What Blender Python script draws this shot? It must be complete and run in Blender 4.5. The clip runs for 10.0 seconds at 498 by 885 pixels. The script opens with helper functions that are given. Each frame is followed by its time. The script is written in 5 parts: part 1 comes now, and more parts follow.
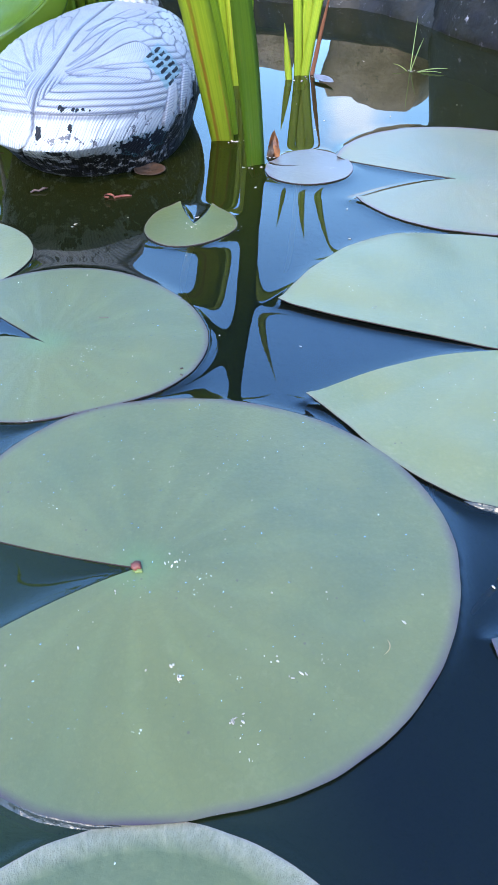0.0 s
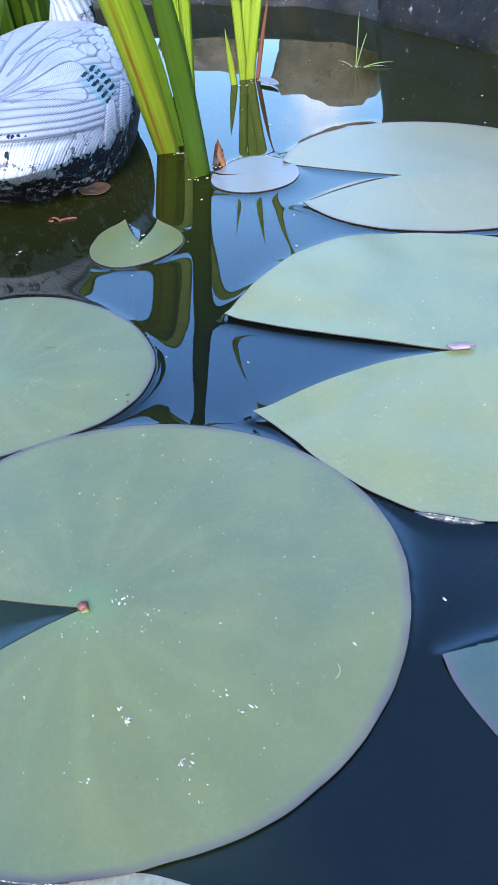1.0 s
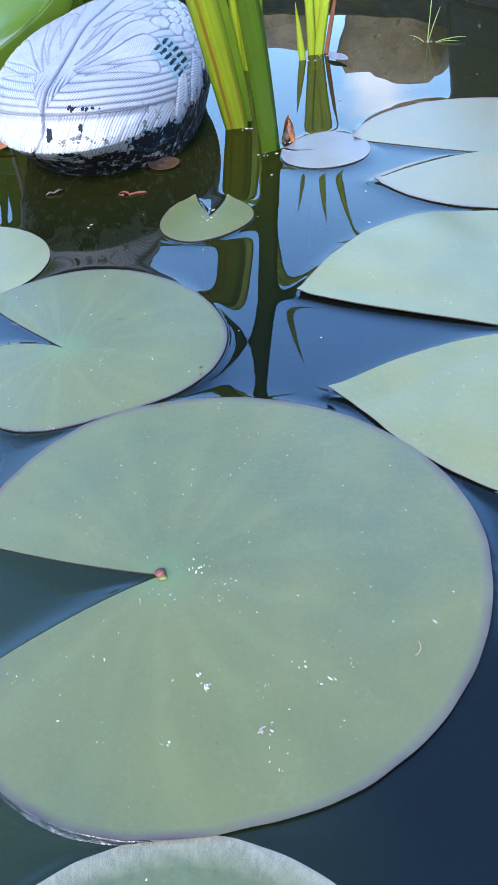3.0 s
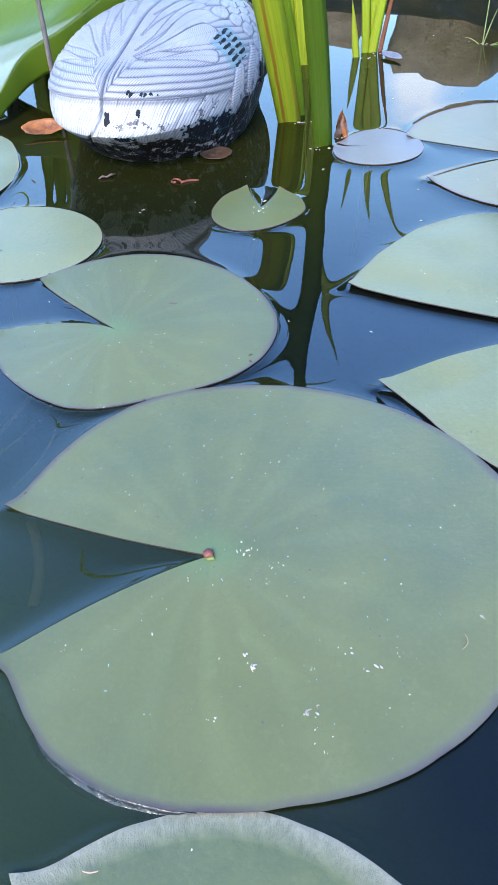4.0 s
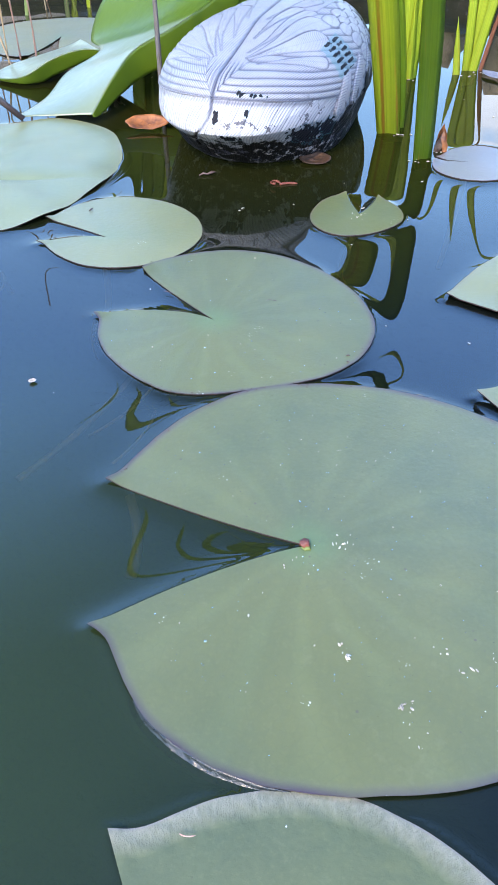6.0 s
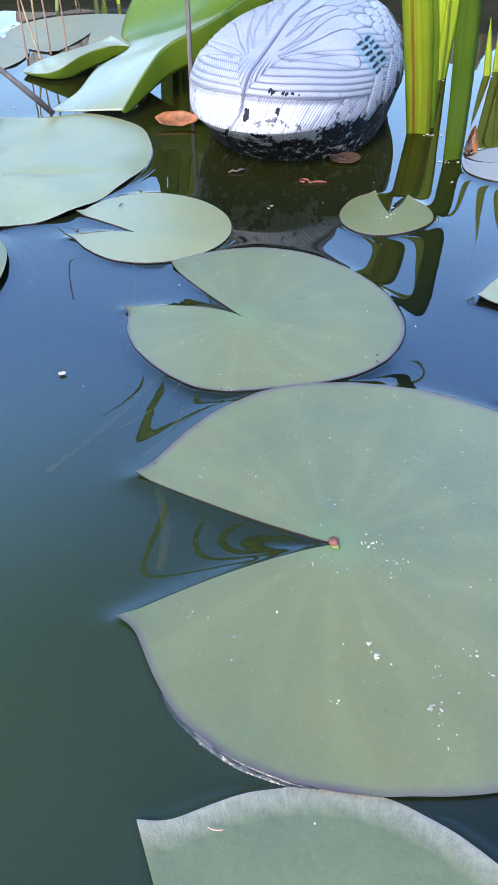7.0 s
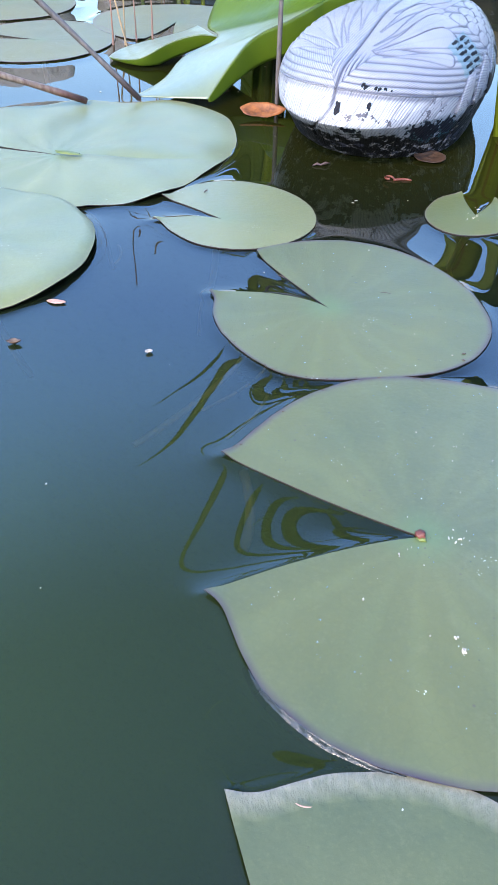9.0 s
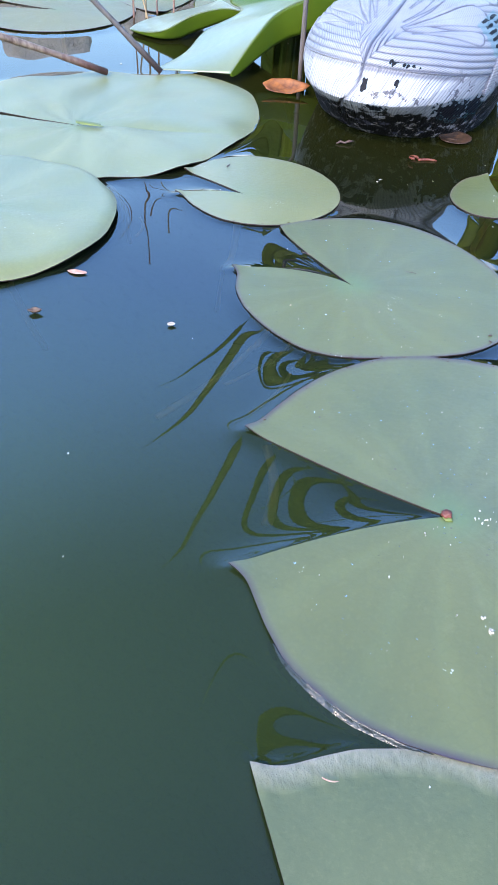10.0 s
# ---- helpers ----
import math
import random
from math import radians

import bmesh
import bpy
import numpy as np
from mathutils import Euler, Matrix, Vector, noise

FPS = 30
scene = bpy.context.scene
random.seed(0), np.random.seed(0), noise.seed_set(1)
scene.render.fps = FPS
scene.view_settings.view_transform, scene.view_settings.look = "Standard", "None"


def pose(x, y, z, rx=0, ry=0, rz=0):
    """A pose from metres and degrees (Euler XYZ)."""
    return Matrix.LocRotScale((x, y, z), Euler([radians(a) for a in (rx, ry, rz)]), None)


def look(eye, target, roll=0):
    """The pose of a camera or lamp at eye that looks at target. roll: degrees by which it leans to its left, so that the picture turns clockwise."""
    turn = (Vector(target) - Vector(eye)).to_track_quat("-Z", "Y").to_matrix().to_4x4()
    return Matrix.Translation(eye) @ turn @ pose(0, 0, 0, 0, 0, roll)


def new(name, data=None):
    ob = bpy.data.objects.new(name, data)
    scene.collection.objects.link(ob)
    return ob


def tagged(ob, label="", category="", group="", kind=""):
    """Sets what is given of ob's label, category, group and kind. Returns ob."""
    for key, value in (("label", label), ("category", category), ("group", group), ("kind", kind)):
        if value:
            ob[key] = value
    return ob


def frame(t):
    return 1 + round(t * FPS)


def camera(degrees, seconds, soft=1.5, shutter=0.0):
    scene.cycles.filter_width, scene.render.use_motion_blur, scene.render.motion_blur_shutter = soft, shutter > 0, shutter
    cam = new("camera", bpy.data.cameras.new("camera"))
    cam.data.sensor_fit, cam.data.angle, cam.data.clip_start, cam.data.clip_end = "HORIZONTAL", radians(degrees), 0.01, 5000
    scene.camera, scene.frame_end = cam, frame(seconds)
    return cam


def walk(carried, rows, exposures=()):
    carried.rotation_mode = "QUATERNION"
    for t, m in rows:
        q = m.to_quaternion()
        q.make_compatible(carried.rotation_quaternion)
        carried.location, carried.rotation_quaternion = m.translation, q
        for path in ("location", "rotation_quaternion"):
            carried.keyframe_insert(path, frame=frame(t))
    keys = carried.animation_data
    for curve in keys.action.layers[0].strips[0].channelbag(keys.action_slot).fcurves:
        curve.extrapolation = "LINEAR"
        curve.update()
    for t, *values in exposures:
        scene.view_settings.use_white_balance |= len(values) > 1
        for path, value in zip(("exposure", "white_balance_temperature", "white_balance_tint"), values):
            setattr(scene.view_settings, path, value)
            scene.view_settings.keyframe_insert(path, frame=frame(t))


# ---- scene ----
cam = camera(37.0, 10.0, 0.9)
PATH = [
    (0, (0.053, -0.234, 0.29), (0.045, 1.263, -1.037), 0.8),
    (0.5, (0.077, -0.224, 0.294), (0.087, 1.269, -1.036), -2.6),
    (1, (0.081, -0.221, 0.297), (0.087, 1.271, -1.035), -3.3),
    (1.5, (0.074, -0.223, 0.297), (0.027, 1.269, -1.035), -3.9),
    (2, (0.072, -0.222, 0.295), (0.001, 1.264, -1.042), -4.5),
    (2.5, (0.068, -0.223, 0.293), (-0.015, 1.252, -1.056), -4.4),
    (2.7, (0.066, -0.223, 0.292), (-0.03, 1.248, -1.061), -4.7),
    (3.8, (0.049, -0.227, 0.29), (-0.103, 1.234, -1.068), -3.4),
    (4, (0.045, -0.23, 0.289), (-0.115, 1.231, -1.068), -2.8),
    (4.5, (0.03, -0.238, 0.288), (-0.18, 1.248, -1.033), -1.4),
    (5, (0.025, -0.239, 0.288), (-0.183, 1.238, -1.045), -0.8),
    (5.5, (0.02, -0.24, 0.286), (-0.221, 1.227, -1.051), -0.7),
    (5.7, (0.018, -0.243, 0.286), (-0.239, 1.226, -1.047), -0.7),
    (6.8, (0.008, -0.246, 0.2855), (-0.289, 1.21, -1.051), 0.0),
    (7, (0.007, -0.247, 0.285), (-0.303, 1.21, -1.05), -0.2),
    (7.5, (0.0, -0.251, 0.283), (-0.331, 1.203, -1.05), 0.3),
    (8, (-0.009, -0.255, 0.281), (-0.354, 1.197, -1.051), 1.4),
    (8.5, (-0.016, -0.259, 0.281), (-0.395, 1.185, -1.049), 1.6),
    (9, (-0.019, -0.26, 0.279), (-0.42, 1.174, -1.056), 1.5),
    (9.5, (-0.024, -0.263, 0.276), (-0.437, 1.156, -1.072), 1.8),
    (10, (-0.03, -0.264, 0.271), (-0.428, 1.145, -1.092), 3.0),
]
# the clip's camera warms its picture as more blue water comes into view
GRADE = ((0, 1.26, 6500, 11), (2.5, 1.235, 6600, 12), (4.5, 1.215, 6950, 14), (7, 1.235, 7150, 17), (9, 1.235, 7150, 17), (10, 1.235, 7000, 16))
walk(cam, [(t, look(eye, target, roll)) for t, eye, target, roll in PATH], GRADE)


# ---------------------------------------------------------------- light
SUN = Vector((-0.27, -1.12, 1.12)).normalized()
world = bpy.data.worlds.new("sky")
scene.world = world
world.use_nodes = True
wn, wl = world.node_tree.nodes, world.node_tree.links
wn.clear()
sky = wn.new("ShaderNodeTexSky")
sky.sky_type = "NISHITA"
sky.sun_disc = False
sky.sun_elevation = math.asin(SUN.z)
sky.sun_rotation = math.atan2(SUN.x, SUN.y)
sky.air_density, sky.dust_density, sky.ozone_density = 1.4, 0.9, 3.0
coords = wn.new("ShaderNodeTexCoord")
cloud_noise = wn.new("ShaderNodeTexNoise")
cloud_noise.inputs["Scale"].default_value = 3.0
cloud_noise.inputs["Detail"].default_value = 6
cloud_ramp = wn.new("ShaderNodeValToRGB")
cloud_ramp.color_ramp.elements[0].position = 0.68
cloud_ramp.color_ramp.elements[1].position = 0.82
cloud_low = wn.new("ShaderNodeMath")
cloud_low.operation = "MULTIPLY"
cloud_mix = wn.new("ShaderNodeMix")
cloud_mix.data_type = "RGBA"
cloud_mix.inputs["B"].default_value = (4.3, 4.5, 4.9, 1)
sky_out = wn.new("ShaderNodeBackground")
sky_out.inputs["Strength"].default_value = 0.57
world_out = wn.new("ShaderNodeOutputWorld")
wl.new(coords.outputs["Generated"], cloud_noise.inputs["Vector"])
wl.new(cloud_noise.outputs["Fac"], cloud_ramp.inputs["Fac"])
wl.new(cloud_ramp.outputs["Color"], cloud_low.inputs[0])
height = wn.new("ShaderNodeSeparateXYZ")
wl.new(coords.outputs["Generated"], height.inputs["Vector"])
height_ramp = wn.new("ShaderNodeValToRGB")
height_ramp.color_ramp.elements[0].position, height_ramp.color_ramp.elements[0].color = 0.24, (1, 1, 1, 1)
height_ramp.color_ramp.elements[1].position, height_ramp.color_ramp.elements[1].color = 0.36, (0, 0, 0, 1)
wl.new(height.outputs["Z"], height_ramp.inputs["Fac"])
wl.new(height_ramp.outputs["Color"], cloud_low.inputs[1])
# one white cloud low over the far side of the garden
cloud_dir = wn.new("ShaderNodeVectorMath")
cloud_dir.operation = "DISTANCE"
cloud_dir.inputs[1].default_value = (0.118, 0.947, 0.297)
wl.new(coords.outputs["Generated"], cloud_dir.inputs[0])
puff_noise = wn.new("ShaderNodeTexNoise")
puff_noise.inputs["Scale"].default_value, puff_noise.inputs["Detail"].default_value = 16.0, 5
wl.new(coords.outputs["Generated"], puff_noise.inputs["Vector"])
puff_sum = wn.new("ShaderNodeMath")
puff_sum.operation = "MULTIPLY_ADD"
puff_sum.inputs[1].default_value = 0.10
wl.new(puff_noise.outputs["Fac"], puff_sum.inputs[0])
wl.new(cloud_dir.outputs["Value"], puff_sum.inputs[2])
puff = wn.new("ShaderNodeValToRGB")
puff.color_ramp.elements[0].position, puff.color_ramp.elements[0].color = 0.060, (0.6, 0.6, 0.6, 1)
puff.color_ramp.elements[1].position, puff.color_ramp.elements[1].color = 0.105, (0, 0, 0, 1)
wl.new(puff_sum.outputs["Value"], puff.inputs["Fac"])
cloud_all = wn.new("ShaderNodeMath")
cloud_all.operation = "MAXIMUM"
wl.new(cloud_low.outputs["Value"], cloud_all.inputs[0])
wl.new(puff.outputs["Color"], cloud_all.inputs[1])
wl.new(cloud_all.outputs["Value"], cloud_mix.inputs["Factor"])
deep = wn.new("ShaderNodeHueSaturation")
deep.inputs["Hue"].default_value = 0.507
deep.inputs["Saturation"].default_value = 1.27
wl.new(sky.outputs["Color"], deep.inputs["Color"])
# Sky brightened at mid height, for a stronger blue mirrored in the water.
sky_gain = wn.new("ShaderNodeValToRGB")
sky_gain.color_ramp.interpolation = "EASE"
stops = sky_gain.color_ramp.elements
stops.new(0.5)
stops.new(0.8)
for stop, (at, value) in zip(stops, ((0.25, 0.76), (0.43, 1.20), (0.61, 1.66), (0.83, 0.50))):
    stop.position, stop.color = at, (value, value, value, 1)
wl.new(height.outputs["Z"], sky_gain.inputs["Fac"])
sky_gain_mix = wn.new("ShaderNodeMix")
sky_gain_mix.data_type, sky_gain_mix.blend_type = "RGBA", "MULTIPLY"
sky_gain_mix.inputs["Factor"].default_value = 1.0
wl.new(deep.outputs["Color"], sky_gain_mix.inputs["A"])
wl.new(sky_gain.outputs["Color"], sky_gain_mix.inputs["B"])
wl.new(sky_gain_mix.outputs["Result"], cloud_mix.inputs["A"])
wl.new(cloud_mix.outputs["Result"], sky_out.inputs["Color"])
wl.new(sky_out.outputs["Background"], world_out.inputs["Surface"])

sun_data = bpy.data.lights.new("sun", "SUN")
sun_data.energy, sun_data.angle, sun_data.color = 2.1, radians(0.53), (1.0, 0.90, 0.74)
sun = new("sun", sun_data)
sun.matrix_world = look(SUN * 30, (0, 0, 0))


# ---------------------------------------------------------------- node helpers
class Nodes:
    def __init__(self, name, rough=0.5, ior=1.45):
        self.mat = bpy.data.materials.new(name)
        self.mat.use_nodes = True
        self.n, self.l = self.mat.node_tree.nodes, self.mat.node_tree.links
        self.bsdf = self.n["Principled BSDF"]
        self.out = self.n["Material Output"]
        self.bsdf.inputs["Roughness"].default_value = rough
        self.bsdf.inputs["IOR"].default_value = ior
        self.tc = self.n.new("ShaderNodeTexCoord").outputs["Object"]

    def link(self, a, b):
        self.l.new(a, b)

    def put(self, socket, value):
        if hasattr(value, "is_linked"):
            self.l.new(value, socket)
        else:
            socket.default_value = value

    def noise(self, scale, detail=4, rough=0.55, vec=None, distort=0.0):
        t = self.n.new("ShaderNodeTexNoise")
        t.inputs["Scale"].default_value, t.inputs["Detail"].default_value = scale, detail
        t.inputs["Roughness"].default_value, t.inputs["Distortion"].default_value = rough, distort
        self.l.new(vec or self.tc, t.inputs["Vector"])
        return t.outputs["Fac"]

    def voronoi(self, scale, feature="F1", out="Distance", vec=None):
        t = self.n.new("ShaderNodeTexVoronoi")
        t.feature = feature
        t.inputs["Scale"].default_value = scale
        self.l.new(vec or self.tc, t.inputs["Vector"])
        return t.outputs[out]

    def ramp(self, fac, *stops):
        t = self.n.new("ShaderNodeValToRGB")
        els = t.color_ramp.elements
        while len(els) < len(stops):
            els.new(0.5)
        for e, (p, c) in zip(els, stops):
            e.position = p
            e.color = (c, c, c, 1) if isinstance(c, (int, float)) else (*c, 1)
        self.l.new(fac, t.inputs["Fac"])
        return t.outputs["Color"]

    def mix(self, fac, a, b, blend="MIX"):
        t = self.n.new("ShaderNodeMix")
        t.data_type, t.blend_type = "RGBA", blend
        for s, v in (("Factor", fac), ("A", a), ("B", b)):
            if s != "Factor" and isinstance(v, tuple):
                v = (*v, 1)
            self.put(t.inputs[s], v)
        return t.outputs["Result"]

    def math(self, op, a, b=0.0, c=0.0):
        t = self.n.new("ShaderNodeMath")
        t.operation = op
        for i, v in enumerate((a, b, c)):
            self.put(t.inputs[i], v)
        return t.outputs["Value"]

    def split(self, vec=None):
        t = self.n.new("ShaderNodeSeparateXYZ")
        self.l.new(vec or self.tc, t.inputs["Vector"])
        return t.outputs["X"], t.outputs["Y"], t.outputs["Z"]

    def stretch(self, x, y, z):
        t = self.n.new("ShaderNodeMapping")
        t.inputs["Scale"].default_value = (x, y, z)
        self.l.new(self.tc, t.inputs["Vector"])
        return t.outputs["Vector"]

    def random(self):
        return self.n.new("ShaderNodeObjectInfo").outputs["Random"]

    def bump(self, height, strength=0.3, distance=0.001):
        t = self.n.new("ShaderNodeBump")
        t.inputs["Strength"].default_value, t.inputs["Distance"].default_value = strength, distance
        self.l.new(height, t.inputs["Height"])
        self.l.new(t.outputs["Normal"], self.bsdf.inputs["Normal"])
        return t

    def base(self, color):
        self.put(self.bsdf.inputs["Base Color"], (*color, 1) if isinstance(color, tuple) else color)
        return self

    def rough(self, value):
        self.put(self.bsdf.inputs["Roughness"], value)
        return self

    def thin_leaf(self, color, amount):
        """Lets sunlight glow through a leaf."""
        t = self.n.new("ShaderNodeBsdfTranslucent")
        self.put(t.inputs["Color"], (*color, 1) if isinstance(color, tuple) else color)
        m = self.n.new("ShaderNodeMixShader")
        m.inputs["Fac"].default_value = amount
        self.l.new(self.bsdf.outputs["BSDF"], m.inputs[1])
        self.l.new(t.outputs["BSDF"], m.inputs[2])
        self.l.new(m.outputs["Shader"], self.out.inputs["Surface"])


# ---------------------------------------------------------------- materials
def make_pad_top(name, light, dark, rim, rough, rim_at, vein=1.0, ior=1.45, crinkle=0.0):
    """Waxy lily leaf: faint fan of veins from the stalk, mottling, a purplish rim with painted sheen, pale crumbs."""
    k = Nodes(name, rough, ior)
    x, y, z = k.split()
    ang = k.math("ARCTAN2", y, x)
    rad = k.math("SQRT", k.math("ADD", k.math("MULTIPLY", x, x), k.math("MULTIPLY", y, y)))
    wob = k.noise(14, 3)
    veins = k.math("SINE", k.math("ADD", k.math("MULTIPLY", ang, 15.0), k.math("MULTIPLY", wob, 9.0)))
    veins = k.ramp(k.math("MULTIPLY_ADD", veins, 0.5, 0.5), (0.55, 0.0), (1.0, 1.0))
    fade = k.ramp(rad, (0.010, 0.1), (0.05, 1.0), (0.14, 0.35))
    mott = k.noise(22, 5, 0.6)
    col = k.mix(k.ramp(mott, (0.3, 0.0), (0.72, 1.0)), dark, light)
    fine = k.noise(420, 4, 0.7)
    col = k.mix(k.ramp(fine, (0.52, 0.0), (0.72, 0.36)), col, (light[0] * 1.35, light[1] * 1.3, light[2] * 1.3))
    col = k.mix(k.ramp(fine, (0.28, 0.3), (0.42, 0.0)), col, (dark[0] * 0.6, dark[1] * 0.65, dark[2] * 0.6))
    col = k.mix(k.ramp(k.noise(5, 2), (0.42, 0.0), (0.66, 0.45)), col, (light[0] * 1.12, light[1] * 1.02, light[2] * 0.62))
    col = k.mix(k.math("MULTIPLY", k.math("MULTIPLY", veins, fade), 0.11 * vein), col, (0.18, 0.22, 0.09))
    heart = k.ramp(k.math("ADD", rad, k.math("MULTIPLY", k.math("SUBTRACT", k.noise(40, 3), 0.5), 0.012)), (0.003, 1.0), (0.022, 0.0))
    col = k.mix(k.math("MULTIPLY", heart, min(1.0, 0.8 * vein)), col, (0.066, 0.122, 0.045))
    web = k.ramp(k.voronoi(150, "DISTANCE_TO_EDGE"), (0.0, 1.0), (0.06, 0.0))
    col = k.mix(k.math("MULTIPLY", web, 0.20), col, (light[0] * 0.7, light[1] * 0.75, light[2] * 0.7))
    blotch = k.ramp(k.noise(60, 6, 0.75), (0.58, 0.0), (0.72, 0.34))
    col = k.mix(blotch, col, (light[0] * 1.5, light[1] * 1.42, light[2] * 1.6))
    edge = k.n.new("ShaderNodeAttribute")
    edge.attribute_name = "rim"
    edge_mask = k.math("MULTIPLY", k.ramp(edge.outputs["Fac"], (rim_at, 0.0), (1.0, 1.0)), k.ramp(k.noise(30, 3), (0.3, 0.3), (0.7, 1.0)))
    # Sheen near the rim is painted into the leaf colour.
    painted_sheen = k.math("MULTIPLY", k.ramp(edge.outputs["Fac"], (0.955, 0.0), (0.99, 0.26)), k.ramp(k.noise(12, 3), (0.35, 0.2), (0.65, 1.0)))
    if crinkle:
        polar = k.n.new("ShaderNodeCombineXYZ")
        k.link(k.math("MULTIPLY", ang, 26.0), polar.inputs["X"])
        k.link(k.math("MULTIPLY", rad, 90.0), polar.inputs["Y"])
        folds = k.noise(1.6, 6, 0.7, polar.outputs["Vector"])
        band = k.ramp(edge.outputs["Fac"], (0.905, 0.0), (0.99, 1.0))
        painted_sheen = k.math("MULTIPLY", band, k.ramp(folds, (0.32, 0.26), (0.70, 0.70)))
        # Glare on the crinkled rim, mixed in as a pale colour.
        col = k.mix(painted_sheen, col, (0.25, 0.22, 0.17))
    else:
        col = k.mix(painted_sheen, col, (0.105, 0.085, 0.092))
    col = k.mix(edge_mask, col, rim)
    jit = k.n.new("ShaderNodeVectorMath")
    jit.operation = "MULTIPLY_ADD"
    wobble = k.n.new("ShaderNodeTexNoise")
    wobble.inputs["Scale"].default_value = 500
    k.link(k.tc, wobble.inputs["Vector"])
    k.link(wobble.outputs["Color"], jit.inputs[0])
    jit.inputs[1].default_value = (0.003, 0.003, 0.003)
    k.link(k.tc, jit.inputs[2])
    dust = k.voronoi(420, vec=jit.outputs["Vector"])
    grains = k.math("MULTIPLY", k.ramp(dust, (0.12, 1.0), (0.2, 0.0)), k.ramp(k.noise(45, 3), (0.655, 0.0), (0.69, 1.0)))
    col = k.mix(k.math("MULTIPLY", grains, 0.7), col, (0.55, 0.56, 0.5))
    spots = k.math("MULTIPLY", k.ramp(k.voronoi(140), (0.07, 1.0), (0.11, 0.0)), k.ramp(k.noise(31, 2), (0.60, 0.0), (0.64, 1.0)))
    col = k.mix(k.math("MULTIPLY", spots, 0.8), col, (0.05, 0.04, 0.03))
    k.base(col)
    k.rough(k.math("ADD", k.math("MULTIPLY", mott, 0.12), rough - 0.06))
    relief = k.math("ADD", k.math("MULTIPLY", k.math("MULTIPLY", veins, fade), -0.5 * vein), k.math("ADD", k.math("MULTIPLY", k.noise(260, 5, 0.7), 0.6), k.math("MULTIPLY", grains, 1.2)))
    if crinkle:
        relief = k.math("ADD", relief, k.math("MULTIPLY", k.math("MULTIPLY", folds, band), crinkle))
    k.bump(relief, 0.45, 0.0009)
    return k.mat


PAD_SAGE = make_pad_top("lily_pad_sage", (0.074, 0.080, 0.032), (0.050, 0.060, 0.026), (0.030, 0.012, 0.026), 0.40, 0.968, 0.5, 1.48)
PAD_RIM_SHEEN = make_pad_top("lily_pad_rim_sheen", (0.068, 0.078, 0.036), (0.050, 0.062, 0.030), (0.17, 0.14, 0.125), 0.55, 0.99, 0.3, 1.36, 6.0)
PAD_PALE = make_pad_top("lily_pad_pale", (0.114, 0.127, 0.065), (0.085, 0.105, 0.052), (0.16, 0.16, 0.07), 0.42, 0.985, 0.5, 1.40)
PAD_MINT = make_pad_top("lily_pad_mint", (0.110, 0.113, 0.048), (0.079, 0.090, 0.037), (0.10, 0.09, 0.04), 0.36, 0.985, 0.25, 1.44)
PAD_OLIVE = make_pad_top("lily_pad_olive", (0.066, 0.072, 0.018), (0.050, 0.058, 0.015), (0.085, 0.055, 0.035), 0.40, 0.95, 0.1, 1.42)
PAD_HAZE = make_pad_top("lily_pad_blue_grey", (0.128, 0.122, 0.078), (0.094, 0.102, 0.060), (0.10, 0.05, 0.06), 0.38, 0.96, 0.35, 1.40)
PAD_VIOLET = make_pad_top("lily_pad_violet", (0.095, 0.086, 0.080), (0.075, 0.073, 0.068), (0.11, 0.05, 0.05), 0.32, 0.97, 0.0, 1.45)
PAD_AGED = make_pad_top("lily_pad_aged", (0.105, 0.105, 0.052), (0.076, 0.082, 0.038), (0.10, 0.07, 0.05), 0.52, 0.96, 0.4, 1.36)
# Base colour darkened to stand for the shade over this pad.
PAD_SHADED = make_pad_top("lily_pad_shaded", (0.030, 0.045, 0.035), (0.020, 0.032, 0.026), (0.045, 0.025, 0.04), 0.34, 0.96, 0.1)


def make_pad_under():
    k = Nodes("lily_pad_underside", 0.5)
    k.base(k.mix(k.noise(40, 4), (0.030, 0.013, 0.018), (0.024, 0.020, 0.012)))
    k.bump(k.noise(160, 3), 0.3)
    return k.mat


PAD_UNDER = make_pad_under()


